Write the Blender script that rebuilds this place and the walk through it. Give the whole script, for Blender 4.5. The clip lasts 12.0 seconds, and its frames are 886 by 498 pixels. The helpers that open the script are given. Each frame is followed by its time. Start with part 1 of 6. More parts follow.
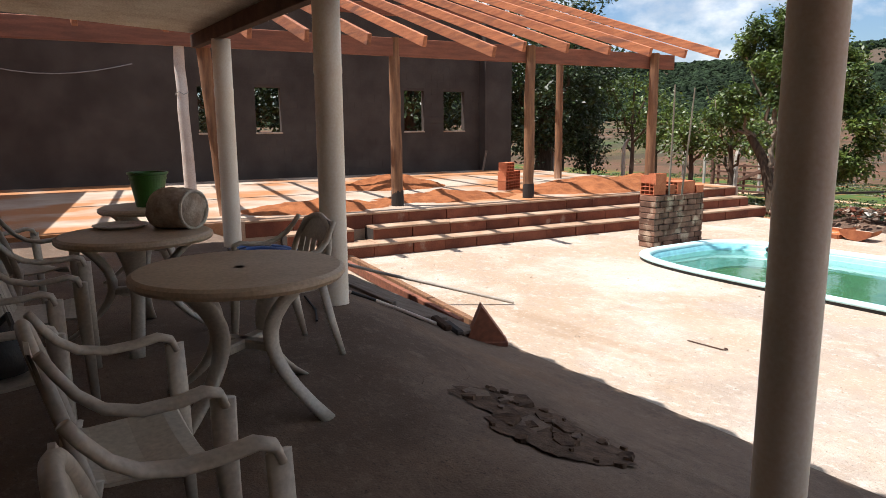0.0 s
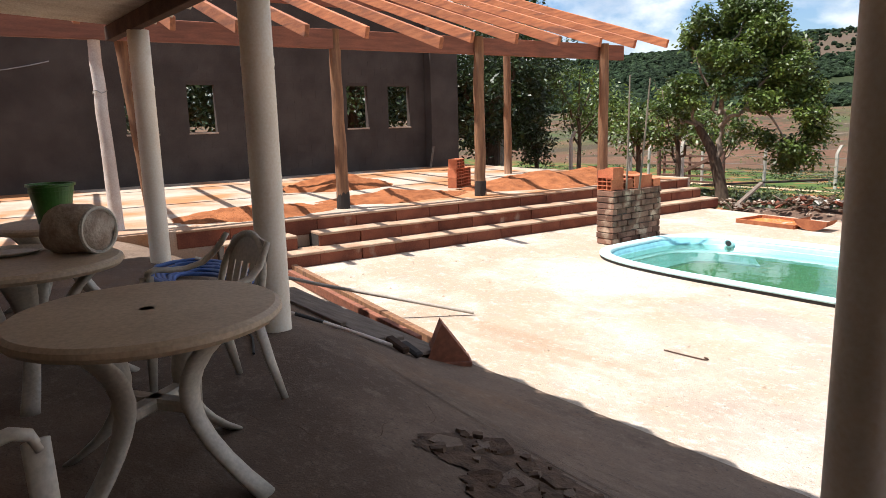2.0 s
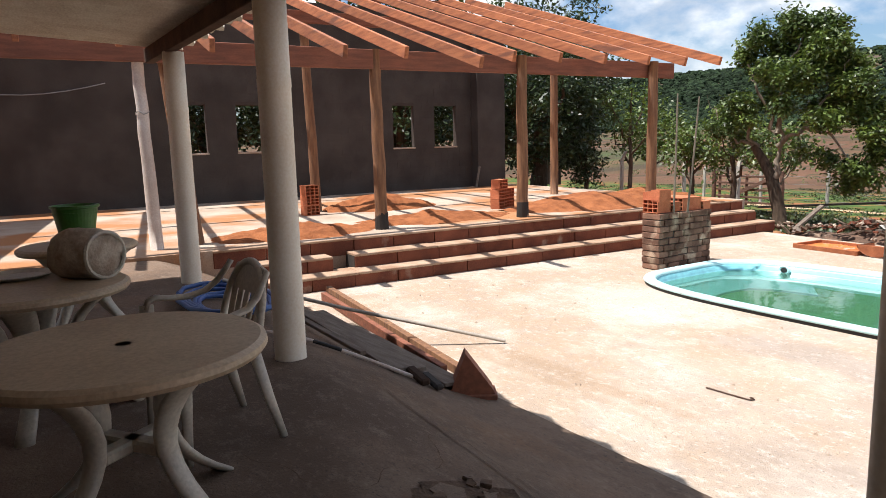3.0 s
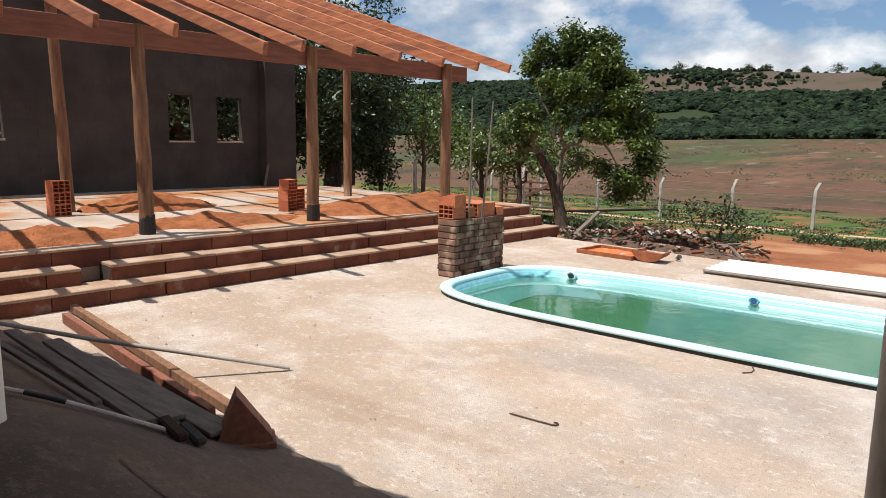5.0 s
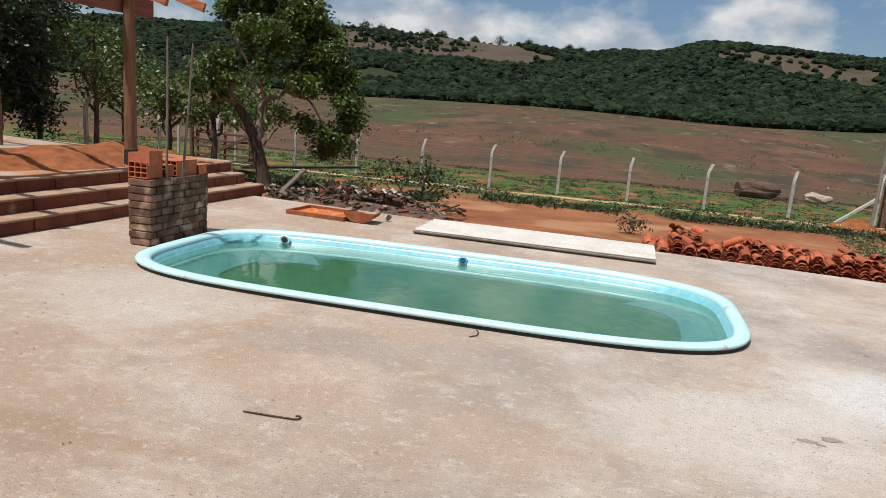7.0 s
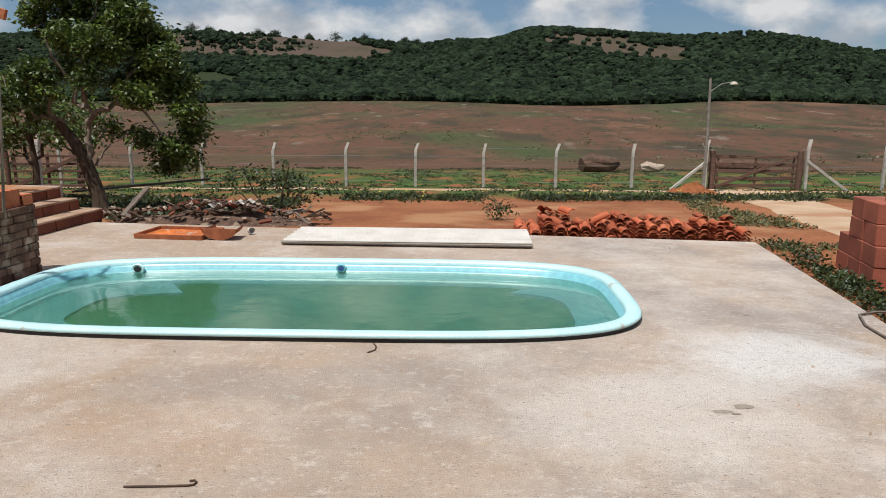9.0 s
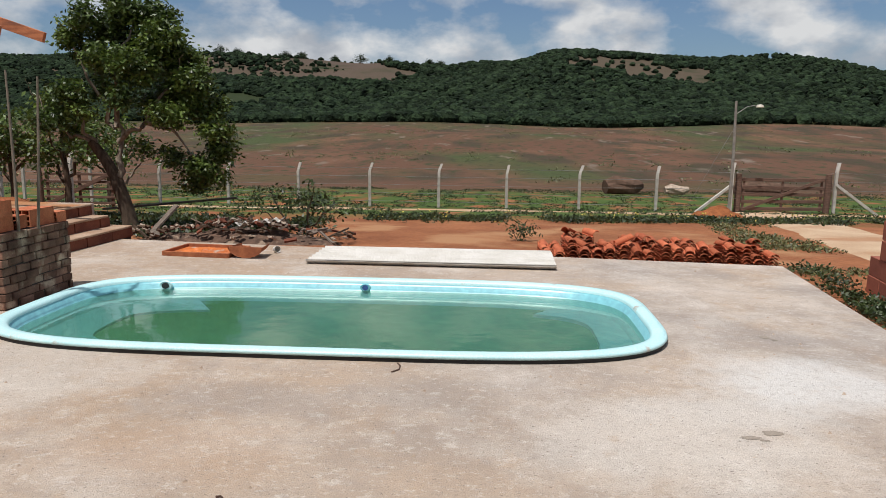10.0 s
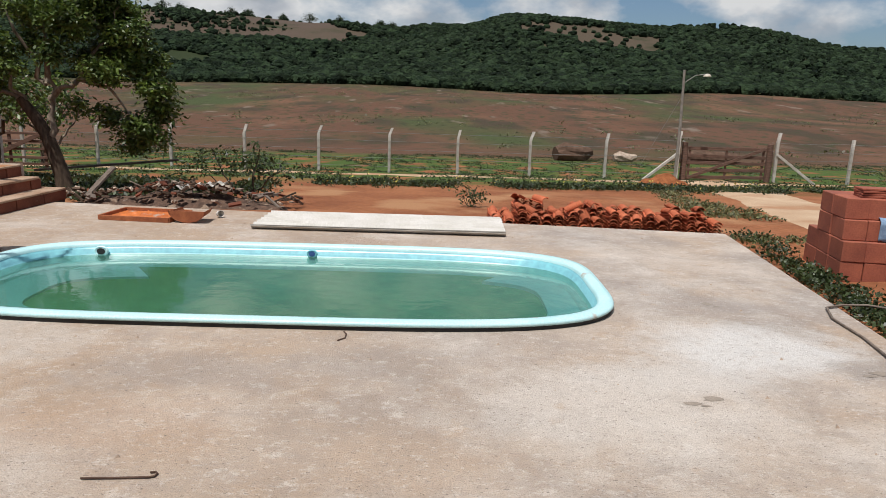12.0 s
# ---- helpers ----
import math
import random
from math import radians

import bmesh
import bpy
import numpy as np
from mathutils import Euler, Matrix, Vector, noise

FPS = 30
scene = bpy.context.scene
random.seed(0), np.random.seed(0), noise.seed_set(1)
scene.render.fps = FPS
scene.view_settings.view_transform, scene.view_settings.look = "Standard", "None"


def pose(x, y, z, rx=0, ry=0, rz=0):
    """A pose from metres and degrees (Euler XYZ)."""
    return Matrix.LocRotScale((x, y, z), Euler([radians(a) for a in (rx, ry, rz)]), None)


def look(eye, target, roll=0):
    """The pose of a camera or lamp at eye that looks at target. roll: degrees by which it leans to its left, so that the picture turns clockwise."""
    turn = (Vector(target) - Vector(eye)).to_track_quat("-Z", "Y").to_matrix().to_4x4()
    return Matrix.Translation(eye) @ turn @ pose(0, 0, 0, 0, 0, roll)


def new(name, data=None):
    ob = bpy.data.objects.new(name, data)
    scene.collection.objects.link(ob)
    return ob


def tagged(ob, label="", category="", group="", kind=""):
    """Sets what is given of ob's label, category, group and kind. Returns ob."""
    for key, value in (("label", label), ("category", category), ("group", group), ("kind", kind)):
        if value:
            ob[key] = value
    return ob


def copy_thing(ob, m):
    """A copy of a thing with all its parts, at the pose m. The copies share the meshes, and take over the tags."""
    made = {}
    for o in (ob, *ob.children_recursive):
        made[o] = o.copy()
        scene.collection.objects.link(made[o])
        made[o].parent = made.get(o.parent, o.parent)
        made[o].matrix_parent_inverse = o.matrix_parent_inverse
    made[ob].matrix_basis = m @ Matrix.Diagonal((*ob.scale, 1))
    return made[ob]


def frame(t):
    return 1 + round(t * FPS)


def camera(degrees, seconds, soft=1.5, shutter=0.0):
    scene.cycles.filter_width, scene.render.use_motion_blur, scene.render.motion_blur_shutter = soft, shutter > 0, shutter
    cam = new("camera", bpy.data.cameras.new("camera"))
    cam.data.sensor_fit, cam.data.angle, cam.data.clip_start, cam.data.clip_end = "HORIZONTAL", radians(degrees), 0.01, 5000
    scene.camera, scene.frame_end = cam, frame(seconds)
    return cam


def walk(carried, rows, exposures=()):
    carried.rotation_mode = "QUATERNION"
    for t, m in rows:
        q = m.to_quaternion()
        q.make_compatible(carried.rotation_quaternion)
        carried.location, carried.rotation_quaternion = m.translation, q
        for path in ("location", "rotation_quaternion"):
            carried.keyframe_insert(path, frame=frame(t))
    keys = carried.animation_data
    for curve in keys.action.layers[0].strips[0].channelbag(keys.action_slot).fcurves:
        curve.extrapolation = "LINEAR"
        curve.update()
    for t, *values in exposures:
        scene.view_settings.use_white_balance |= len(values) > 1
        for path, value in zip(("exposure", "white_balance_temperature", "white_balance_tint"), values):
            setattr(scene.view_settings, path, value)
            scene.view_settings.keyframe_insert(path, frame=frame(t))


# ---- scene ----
cam = camera(65.4, 12.0, 0.85)
PATH = [
    (0, (1.693, -2.1, 1.836), (0.046, -1.019, 1.491), -0.4),
    (0.5, (1.603, -1.991, 1.833), (-0.032, -0.949, 1.342), -0.9),
    (1, (1.41, -1.914, 1.853), (-0.16, -0.743, 1.449), -0.9),
    (1.5, (1.256, -1.866, 1.853), (-0.265, -0.625, 1.473), -1.1),
    (2, (1.163, -1.8, 1.853), (-0.394, -0.598, 1.492), -1.5),
    (2.5, (1.105, -1.646, 1.875), (-0.551, -0.556, 1.608), -1.4),
    (3, (1.095, -1.504, 1.869), (-0.556, -0.417, 1.564), -1.5),
    (3.5, (0.999, -1.372, 1.861), (-0.446, -0.024, 1.552), -2.1),
    (3.7, (0.933, -1.321, 1.867), (-0.438, 0.111, 1.606), -1.5),
    (5.3, (0.497, -0.899, 1.853), (-0.711, 0.659, 1.515), 1.5),
    (5.5, (0.461, -0.86, 1.856), (-0.681, 0.739, 1.484), 1.6),
    (6, (0.32, -0.785, 1.893), (-0.552, 0.983, 1.556), 1.2),
    (6.5, (0.161, -0.703, 1.878), (-0.503, 1.149, 1.52), 0.5),
    (6.7, (0.111, -0.692, 1.886), (-0.464, 1.181, 1.485), 2.4),
    (8.3, (-0.109, -0.284, 1.867), (-0.259, 1.685, 1.552), 1.1),
    (8.5, (-0.149, -0.267, 1.876), (-0.266, 1.702, 1.543), -0.0),
    (9, (-0.242, -0.288, 1.881), (-0.31, 1.671, 1.484), 0.2),
    (9.5, (-0.234, -0.304, 1.878), (-0.33, 1.662, 1.523), 0.1),
    (10, (-0.267, -0.313, 1.884), (-0.399, 1.654, 1.545), 0.5),
    (10.5, (-0.267, -0.302, 1.879), (-0.369, 1.665, 1.535), 1.1),
    (11, (-0.266, -0.291, 1.87), (-0.338, 1.674, 1.508), 1.0),
    (11.5, (-0.289, -0.266, 1.886), (-0.372, 1.698, 1.514), 1.3),
    (12, (-0.246, -0.205, 1.875), (-0.234, 1.747, 1.44), 1.6),
]
walk(cam, [(t, look(eye, target, roll)) for t, eye, target, roll in PATH], [(0.0, 0.78), (0.5, 0.98), (1.2, 1.12), (2.0, 0.95), (2.5, 0.8), (3.7, 0.78), (5.3, 0.26), (8.3, -0.11), (12.0, -0.16)])

# ---- light ----
SUN_DIR = Vector((0.2, 0.36, -1.0)).normalized()
sun = new("sun", bpy.data.lights.new("sun", "SUN"))
sun.data.energy, sun.data.angle, sun.data.color = 4.7, radians(0.55), (1.0, 0.97, 0.93)
sun.rotation_mode = "QUATERNION"
sun.rotation_quaternion = SUN_DIR.to_track_quat("-Z", "Y")
world = bpy.data.worlds.new("sky")
scene.world = world
world.use_nodes = True
wn, wl = world.node_tree.nodes, world.node_tree.links
sky = wn.new("ShaderNodeTexSky")
sky.sky_type, sky.sun_disc = "NISHITA", False
sky.sun_elevation = math.asin(-SUN_DIR.z)
sky.sun_rotation = math.atan2(-SUN_DIR.x, -SUN_DIR.y)
sky.air_density, sky.dust_density = 1.0, 1.2
wtc = wn.new("ShaderNodeTexCoord")
wmap = wn.new("ShaderNodeMapping")
wmap.inputs["Scale"].default_value = (1.7, 1.7, 3.0)
wnoise = wn.new("ShaderNodeTexNoise")
wnoise.inputs["Scale"].default_value, wnoise.inputs["Detail"].default_value = 3.6, 10.0
wnoise.inputs["Roughness"].default_value = 0.55
wramp = wn.new("ShaderNodeValToRGB")
wramp.color_ramp.elements[0].position, wramp.color_ramp.elements[1].position = 0.42, 0.58
wmix = wn.new("ShaderNodeMixRGB")
wshade = wn.new("ShaderNodeTexNoise")
wshade.inputs["Scale"].default_value, wshade.inputs["Detail"].default_value = 7.0, 6.0
wtone = wn.new("ShaderNodeMixRGB")
wtone.inputs[1].default_value, wtone.inputs[2].default_value = (8.6, 9.3, 10.4, 1), (15.0, 15.2, 15.4, 1)
wl.new(wmap.outputs["Vector"], wshade.inputs["Vector"])
wsr = wn.new("ShaderNodeMapRange")
wsr.inputs["From Min"].default_value, wsr.inputs["From Max"].default_value = 0.38, 0.62
wl.new(wshade.outputs["Fac"], wsr.inputs["Value"])
wl.new(wsr.outputs["Result"], wtone.inputs["Fac"])
wl.new(wtone.outputs["Color"], wmix.inputs[2])
wl.new(wtc.outputs["Generated"], wmap.inputs["Vector"])
wl.new(wmap.outputs["Vector"], wnoise.inputs["Vector"])
wl.new(wnoise.outputs["Fac"], wramp.inputs["Fac"])
wl.new(wramp.outputs["Color"], wmix.inputs["Fac"])
wgain = wn.new("ShaderNodeMixRGB")
wgain.blend_type = "MULTIPLY"
wgain.inputs["Fac"].default_value = 1.0
wgain.inputs[2].default_value = (1.3, 1.5, 1.75, 1)
wl.new(sky.outputs["Color"], wgain.inputs[1])
wl.new(wgain.outputs["Color"], wmix.inputs[1])
wl.new(wmix.outputs["Color"], wn["Background"].inputs["Color"])
wn["Background"].inputs["Strength"].default_value = 0.05

# ---- materials ----


def mat(name, a, b=None, scale=6.0, rough=0.8, metal=0.0, bump=0.3, fine=60.0, spots=None, spot_scale=1.5, spot_at=(0.55, 0.7),
        vary=0.0, stretch=(1, 1, 1), spec=0.5, depth=0.01, pieces=False):
    """Two-scale noise colour with bump; spots: a third colour in larger patches; vary: brightness from piece to piece."""
    m = bpy.data.materials.new(name)
    m.use_nodes = True
    n, l = m.node_tree.nodes, m.node_tree.links
    bsdf = n["Principled BSDF"]
    tc = n.new("ShaderNodeTexCoord")
    mp = n.new("ShaderNodeMapping")
    mp.inputs["Scale"].default_value = stretch
    if pieces:  # one continuous pattern across many pieces on one mesh
        geo = n.new("ShaderNodeNewGeometry")
        l.new(geo.outputs["Position"], mp.inputs["Vector"])
    else:
        l.new(tc.outputs["Object"], mp.inputs["Vector"])

    def tex(s, detail=6.0):
        t = n.new("ShaderNodeTexNoise")
        t.inputs["Scale"].default_value, t.inputs["Detail"].default_value = s, detail
        l.new(mp.outputs["Vector"], t.inputs["Vector"])
        return t

    b = b or tuple(c * 0.7 for c in a)
    spec = min(spec, 0.15) if rough > 0.84 else spec
    t1, t2 = tex(scale), tex(fine, 3.0)
    r = n.new("ShaderNodeValToRGB")
    r.color_ramp.elements[0].position, r.color_ramp.elements[1].position = 0.35, 0.65
    r.color_ramp.elements[0].color, r.color_ramp.elements[1].color = (*a, 1), (*b, 1)
    l.new(t1.outputs["Fac"], r.inputs["Fac"])
    out = r.outputs["Color"]
    if spots:
        t3 = tex(spot_scale, 8.0)
        r3 = n.new("ShaderNodeValToRGB")
        r3.color_ramp.elements[0].position, r3.color_ramp.elements[1].position = spot_at
        l.new(t3.outputs["Fac"], r3.inputs["Fac"])
        mx = n.new("ShaderNodeMixRGB")
        mx.inputs[2].default_value = (*spots, 1)
        l.new(r3.outputs["Color"], mx.inputs["Fac"])
        l.new(out, mx.inputs[1])
        out = mx.outputs["Color"]
    grain = n.new("ShaderNodeMixRGB")
    grain.blend_type = "OVERLAY"
    grain.inputs["Fac"].default_value = 0.35
    l.new(out, grain.inputs[1])
    l.new(t2.outputs["Fac"], grain.inputs[2])
    out = grain.outputs["Color"]
    if vary:
        oi = n.new("ShaderNodeObjectInfo")
        mr = n.new("ShaderNodeMapRange")
        mr.inputs["To Min"].default_value, mr.inputs["To Max"].default_value = 1 - vary, 1 + vary
        l.new(oi.outputs["Random"], mr.inputs["Value"])
        hs = n.new("ShaderNodeHueSaturation")
        l.new(mr.outputs["Result"], hs.inputs["Value"])
        l.new(out, hs.inputs["Color"])
        out = hs.outputs["Color"]
    l.new(out, bsdf.inputs["Base Color"])
    bsdf.inputs["Roughness"].default_value, bsdf.inputs["Metallic"].default_value = rough, metal
    bsdf.inputs["Specular IOR Level"].default_value = spec
    if bump:
        bp = n.new("ShaderNodeBump")
        bp.inputs["Strength"].default_value, bp.inputs["Distance"].default_value = bump, depth
        ad = n.new("ShaderNodeMath")
        l.new(t1.outputs["Fac"], ad.inputs[0])
        l.new(t2.outputs["Fac"], ad.inputs[1])
        l.new(ad.outputs["Value"], bp.inputs["Height"])
        l.new(bp.outputs["Normal"], bsdf.inputs["Normal"])
    return m


def leaf_mat(name, a, b):
    m = mat(name, a, b, scale=1.2, rough=0.45, bump=0.0, fine=9.0)
    n, l = m.node_tree.nodes, m.node_tree.links
    bsdf = n["Principled BSDF"]
    geo = n.new("ShaderNodeNewGeometry")
    mr = n.new("ShaderNodeMapRange")
    mr.inputs["To Min"].default_value, mr.inputs["To Max"].default_value = 0.45, 1.65
    l.new(geo.outputs["Random Per Island"], mr.inputs["Value"])
    hs = n.new("ShaderNodeHueSaturation")
    l.new(mr.outputs["Result"], hs.inputs["Value"])
    l.new(bsdf.inputs["Base Color"].links[0].from_socket, hs.inputs["Color"])
    l.new(hs.outputs["Color"], bsdf.inputs["Base Color"])
    tr = n.new("ShaderNodeBsdfTranslucent")
    l.new(hs.outputs["Color"], tr.inputs["Color"])
    mx = n.new("ShaderNodeMixShader")
    mx.inputs["Fac"].default_value = 0.25
    l.new(bsdf.outputs["BSDF"], mx.inputs[1])
    l.new(tr.outputs["BSDF"], mx.inputs[2])
    l.new(mx.outputs["Shader"], n["Material Output"].inputs["Surface"])
    return m


M = {
    "rubble": mat("broken_cement", (0.14, 0.09, 0.062), (0.07, 0.045, 0.032), 14, 0.95, bump=0.8),
    "terrace": mat("terrace_screed", (0.44, 0.36, 0.29), (0.33, 0.25, 0.19), 1.4, 0.9, spots=(0.36, 0.17, 0.08), spot_scale=0.6, spot_at=(0.46, 0.58)),
    "riser": mat("brick_riser", (0.20, 0.07, 0.042), (0.13, 0.046, 0.03), 3, 0.9, vary=0.15, pieces=True, spots=(0.30, 0.22, 0.17), spot_scale=2.5, spot_at=(0.64, 0.74)),
    "tread": mat("cement_tread", (0.42, 0.30, 0.215), (0.30, 0.185, 0.12), 3, 0.9),
    "dirt": mat("red_dirt", (0.36, 0.13, 0.052), (0.22, 0.075, 0.03), 5, 0.95, fine=40, bump=1.0, depth=0.03),
    # block and mortar greys cut far down to carry the wall's shade
    "block": mat("shaded_concrete_block", (0.073, 0.063, 0.057), (0.050, 0.042, 0.038), 1.3, 0.95, vary=0.04, pieces=True),
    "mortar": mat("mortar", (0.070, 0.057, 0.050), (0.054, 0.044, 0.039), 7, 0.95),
    "log": mat("eucalyptus_log", (0.25, 0.12, 0.056), (0.135, 0.062, 0.031), 7, 0.8, stretch=(3, 3, 0.35), spots=(0.10, 0.05, 0.03), spot_scale=2.0, spot_at=(0.64, 0.72)),
    "tar": mat("tarred_wood", (0.03, 0.022, 0.018), rough=0.8),
    "rafter": mat("sawn_red_timber", (0.40, 0.140, 0.056), (0.25, 0.078, 0.033), 5, 0.75, vary=0.2, stretch=(0.4, 4, 4), spots=(0.15, 0.055, 0.03), spot_scale=1.6, spot_at=(0.56, 0.68), pieces=True),
    "beam": mat("dark_timber", (0.25, 0.085, 0.045), (0.16, 0.055, 0.03), 5, 0.75, stretch=(4, 0.4, 4)),
    "vbeam": mat("old_dark_timber", (0.08, 0.045, 0.03), (0.045, 0.026, 0.018), 5, 0.85),
    "pvc": mat("painted_column", (0.80, 0.73, 0.62), (0.72, 0.63, 0.51), 2.5, 0.6, spots=(0.45, 0.35, 0.25), spot_scale=1.6, spot_at=(0.6, 0.75), bump=0.1),
    "whitecol": mat("whitewashed_post", (0.62, 0.55, 0.50), (0.5, 0.40, 0.34), 4, 0.8),
    "sheet": mat("fibre_cement_sheet", (0.62, 0.57, 0.49), (0.52, 0.46, 0.38), 3, 0.9, bump=0.15),
    "whitesheet": mat("new_roof_sheet", (0.58, 0.55, 0.51), (0.48, 0.45, 0.40), 2, 0.8, bump=0.1),
    "plastic": mat("white_resin", (0.52, 0.475, 0.40), (0.43, 0.375, 0.305), 3, 0.42, bump=0.05),
    # the top's brown stands for surroundings reflected in off-white resin
    "tabletop": mat("reflection_browned_resin", (0.50, 0.38, 0.26), (0.40, 0.29, 0.19), 2.2, 0.5, bump=0.05),
    "pool": mat("pool_fibreglass", (0.22, 0.53, 0.59), (0.19, 0.48, 0.55), 1.5, 0.3, bump=0.02, fine=14),
    "rim": mat("pool_rim", (0.53, 0.78, 0.79), (0.46, 0.71, 0.73), 2, 0.4, spots=(0.45, 0.42, 0.36), spot_scale=4, spot_at=(0.66, 0.74), bump=0.03),
    "black": mat("plain_black", (0.02, 0.02, 0.02), rough=0.6),
    "steel": mat("rusty_rebar", (0.10, 0.055, 0.035), (0.06, 0.03, 0.02), 30, 0.8),
    "clay": mat("clay_block", (0.50, 0.17, 0.085), (0.40, 0.12, 0.06), 6, 0.9, vary=0.16, pieces=True),
    "oldbrick": mat("rendered_brick", (0.24, 0.13, 0.09), (0.12, 0.065, 0.047), 5, 0.95, vary=0.3, pieces=True, spots=(0.40, 0.29, 0.21), spot_scale=4, spot_at=(0.54, 0.66)),
    "tile": mat("clay_roof_tile", (0.46, 0.135, 0.065), (0.36, 0.095, 0.045), 5, 0.85, vary=0.24, pieces=True),
    "bark": mat("bark", (0.12, 0.085, 0.06), (0.06, 0.042, 0.03), 6, 0.95, stretch=(3, 3, 0.6), bump=0.8),
    "palebark": mat("pale_bark", (0.27, 0.22, 0.17), (0.15, 0.12, 0.09), 6, 0.9, stretch=(3, 3, 0.6)),
    "leaf": leaf_mat("tree_leaf", (0.105, 0.150, 0.026), (0.045, 0.075, 0.015)),
    "mango": leaf_mat("mango_leaf", (0.04, 0.062, 0.02), (0.022, 0.038, 0.012)),
    "weed": leaf_mat("weed_leaf", (0.05, 0.070, 0.020), (0.026, 0.040, 0.013)),
    "dryleaf": leaf_mat("dry_weed", (0.15, 0.15, 0.06), (0.09, 0.10, 0.04)),
    "flower": mat("yellow_petal", (0.75, 0.62, 0.12), rough=0.6, bump=0),
    # canopy greens nudged towards blue to paint in distance haze
    "forest": mat("hazy_forest_canopy", a=(0.025, 0.040, 0.019), b=(0.009, 0.016, 0.009), scale=0.35, rough=0.9, fine=1.6, bump=1.0, depth=1.0, spec=0.08),
    "fpost": mat("concrete_fence_post", (0.50, 0.47, 0.42), (0.38, 0.34, 0.30), 5, 0.9),
    "gatewood": mat("weathered_gate_wood", (0.17, 0.10, 0.075), (0.10, 0.06, 0.045), 5, 0.85, stretch=(0.5, 4, 4)),
    "greypole": mat("grey_pole", (0.28, 0.25, 0.22), rough=0.85),
    "wire": mat("galvanised_wire", (0.35, 0.34, 0.33), rough=0.5, metal=0.8, bump=0),
    "bucket": mat("green_plastic", (0.04, 0.15, 0.02), (0.03, 0.11, 0.016), 3, 0.45, bump=0.02),
    "basket": mat("pale_cloth", (0.52, 0.44, 0.36), (0.34, 0.26, 0.20), 12, 0.9),
    "bluehose": mat("blue_hose", (0.04, 0.10, 0.30), (0.03, 0.08, 0.24), 4, 0.4, bump=0),
    "greypipe": mat("grey_pipe", (0.34, 0.30, 0.26), (0.26, 0.22, 0.18), 4, 0.6),
    "plank": mat("grey_plank", (0.21, 0.17, 0.14), (0.13, 0.10, 0.08), 5, 0.9, stretch=(0.5, 5, 5)),
    "orange": mat("orange_barrow", (0.62, 0.17, 0.035), (0.45, 0.12, 0.03), 5, 0.5, spots=(0.42, 0.36, 0.30), spot_scale=6, spot_at=(0.6, 0.7)),
    "rust": mat("rusted_tray", (0.36, 0.13, 0.06), (0.24, 0.08, 0.04), 6, 0.85),
    "debris": mat("pale_debris", (0.42, 0.34, 0.27), (0.27, 0.20, 0.15), 8, 0.95, vary=0.3),
    "cloth": mat("blue_cloth", (0.25, 0.36, 0.50), (0.16, 0.24, 0.36), 8, 0.9),
    "driftwood": mat("fallen_trunk", (0.14, 0.085, 0.06), (0.08, 0.05, 0.035), 3, 0.95),
    "rubbish": mat("mixed_rubble", (0.17, 0.105, 0.075), (0.085, 0.055, 0.042), 9, 0.95, fine=50, bump=1.0, depth=0.03, spots=(0.30, 0.22, 0.16), spot_scale=5, spot_at=(0.58, 0.66)),
    "stackclay": mat("smooth_clay_block", (0.34, 0.10, 0.055), (0.26, 0.072, 0.042), 4, 0.8, vary=0.12, pieces=True),
    "honey": mat("honey_wood", (0.42, 0.20, 0.05), (0.32, 0.14, 0.035), 4, 0.5, stretch=(4, 4, 0.5), bump=0.08),
    "plaster": mat("house_plaster", (0.22, 0.17, 0.13), (0.16, 0.12, 0.09), 2, 0.9),
}

# pool water: a clear rippled surface over a cloudy green body
water = bpy.data.materials.new("pool_water")
water.use_nodes = True
n_, l_ = water.node_tree.nodes, water.node_tree.links
tcw = n_.new("ShaderNodeTexCoord")
tb = n_.new("ShaderNodeTexNoise")
tb.inputs["Scale"].default_value, tb.inputs["Detail"].default_value = 3.5, 4
l_.new(tcw.outputs["Object"], tb.inputs["Vector"])
wb = n_.new("ShaderNodeBump")
wb.inputs["Strength"].default_value, wb.inputs["Distance"].default_value = 0.16, 0.02
l_.new(tb.outputs["Fac"], wb.inputs["Height"])
clear = n_.new("ShaderNodeBsdfTransparent")
clear.inputs["Color"].default_value = (0.78, 0.90, 0.84, 1)
gloss = n_.new("ShaderNodeBsdfGlossy")
gloss.inputs["Roughness"].default_value = 0.03
l_.new(wb.outputs["Normal"], gloss.inputs["Normal"])
fres = n_.new("ShaderNodeFresnel")
fres.inputs["IOR"].default_value = 1.6
mxw = n_.new("ShaderNodeMixShader")
l_.new(fres.outputs["Fac"], mxw.inputs["Fac"])
silt = n_.new("ShaderNodeBsdfDiffuse")
silt.inputs["Color"].default_value = (0.10, 0.24, 0.15, 1)
body_ = n_.new("ShaderNodeMixShader")
body_.inputs["Fac"].default_value = 0.35
l_.new(clear.outputs["BSDF"], body_.inputs[1])
l_.new(silt.outputs["BSDF"], body_.inputs[2])
l_.new(body_.outputs["Shader"], mxw.inputs[1])
l_.new(gloss.outputs["BSDF"], mxw.inputs[2])
l_.new(mxw.outputs["Shader"], n_["Material Output"].inputs["Surface"])
M["murk"] = mat("green_murk", (0.072, 0.25, 0.125), (0.052, 0.185, 0.075), 0.45, 0.9, bump=0.0, fine=5)
M["water"] = water


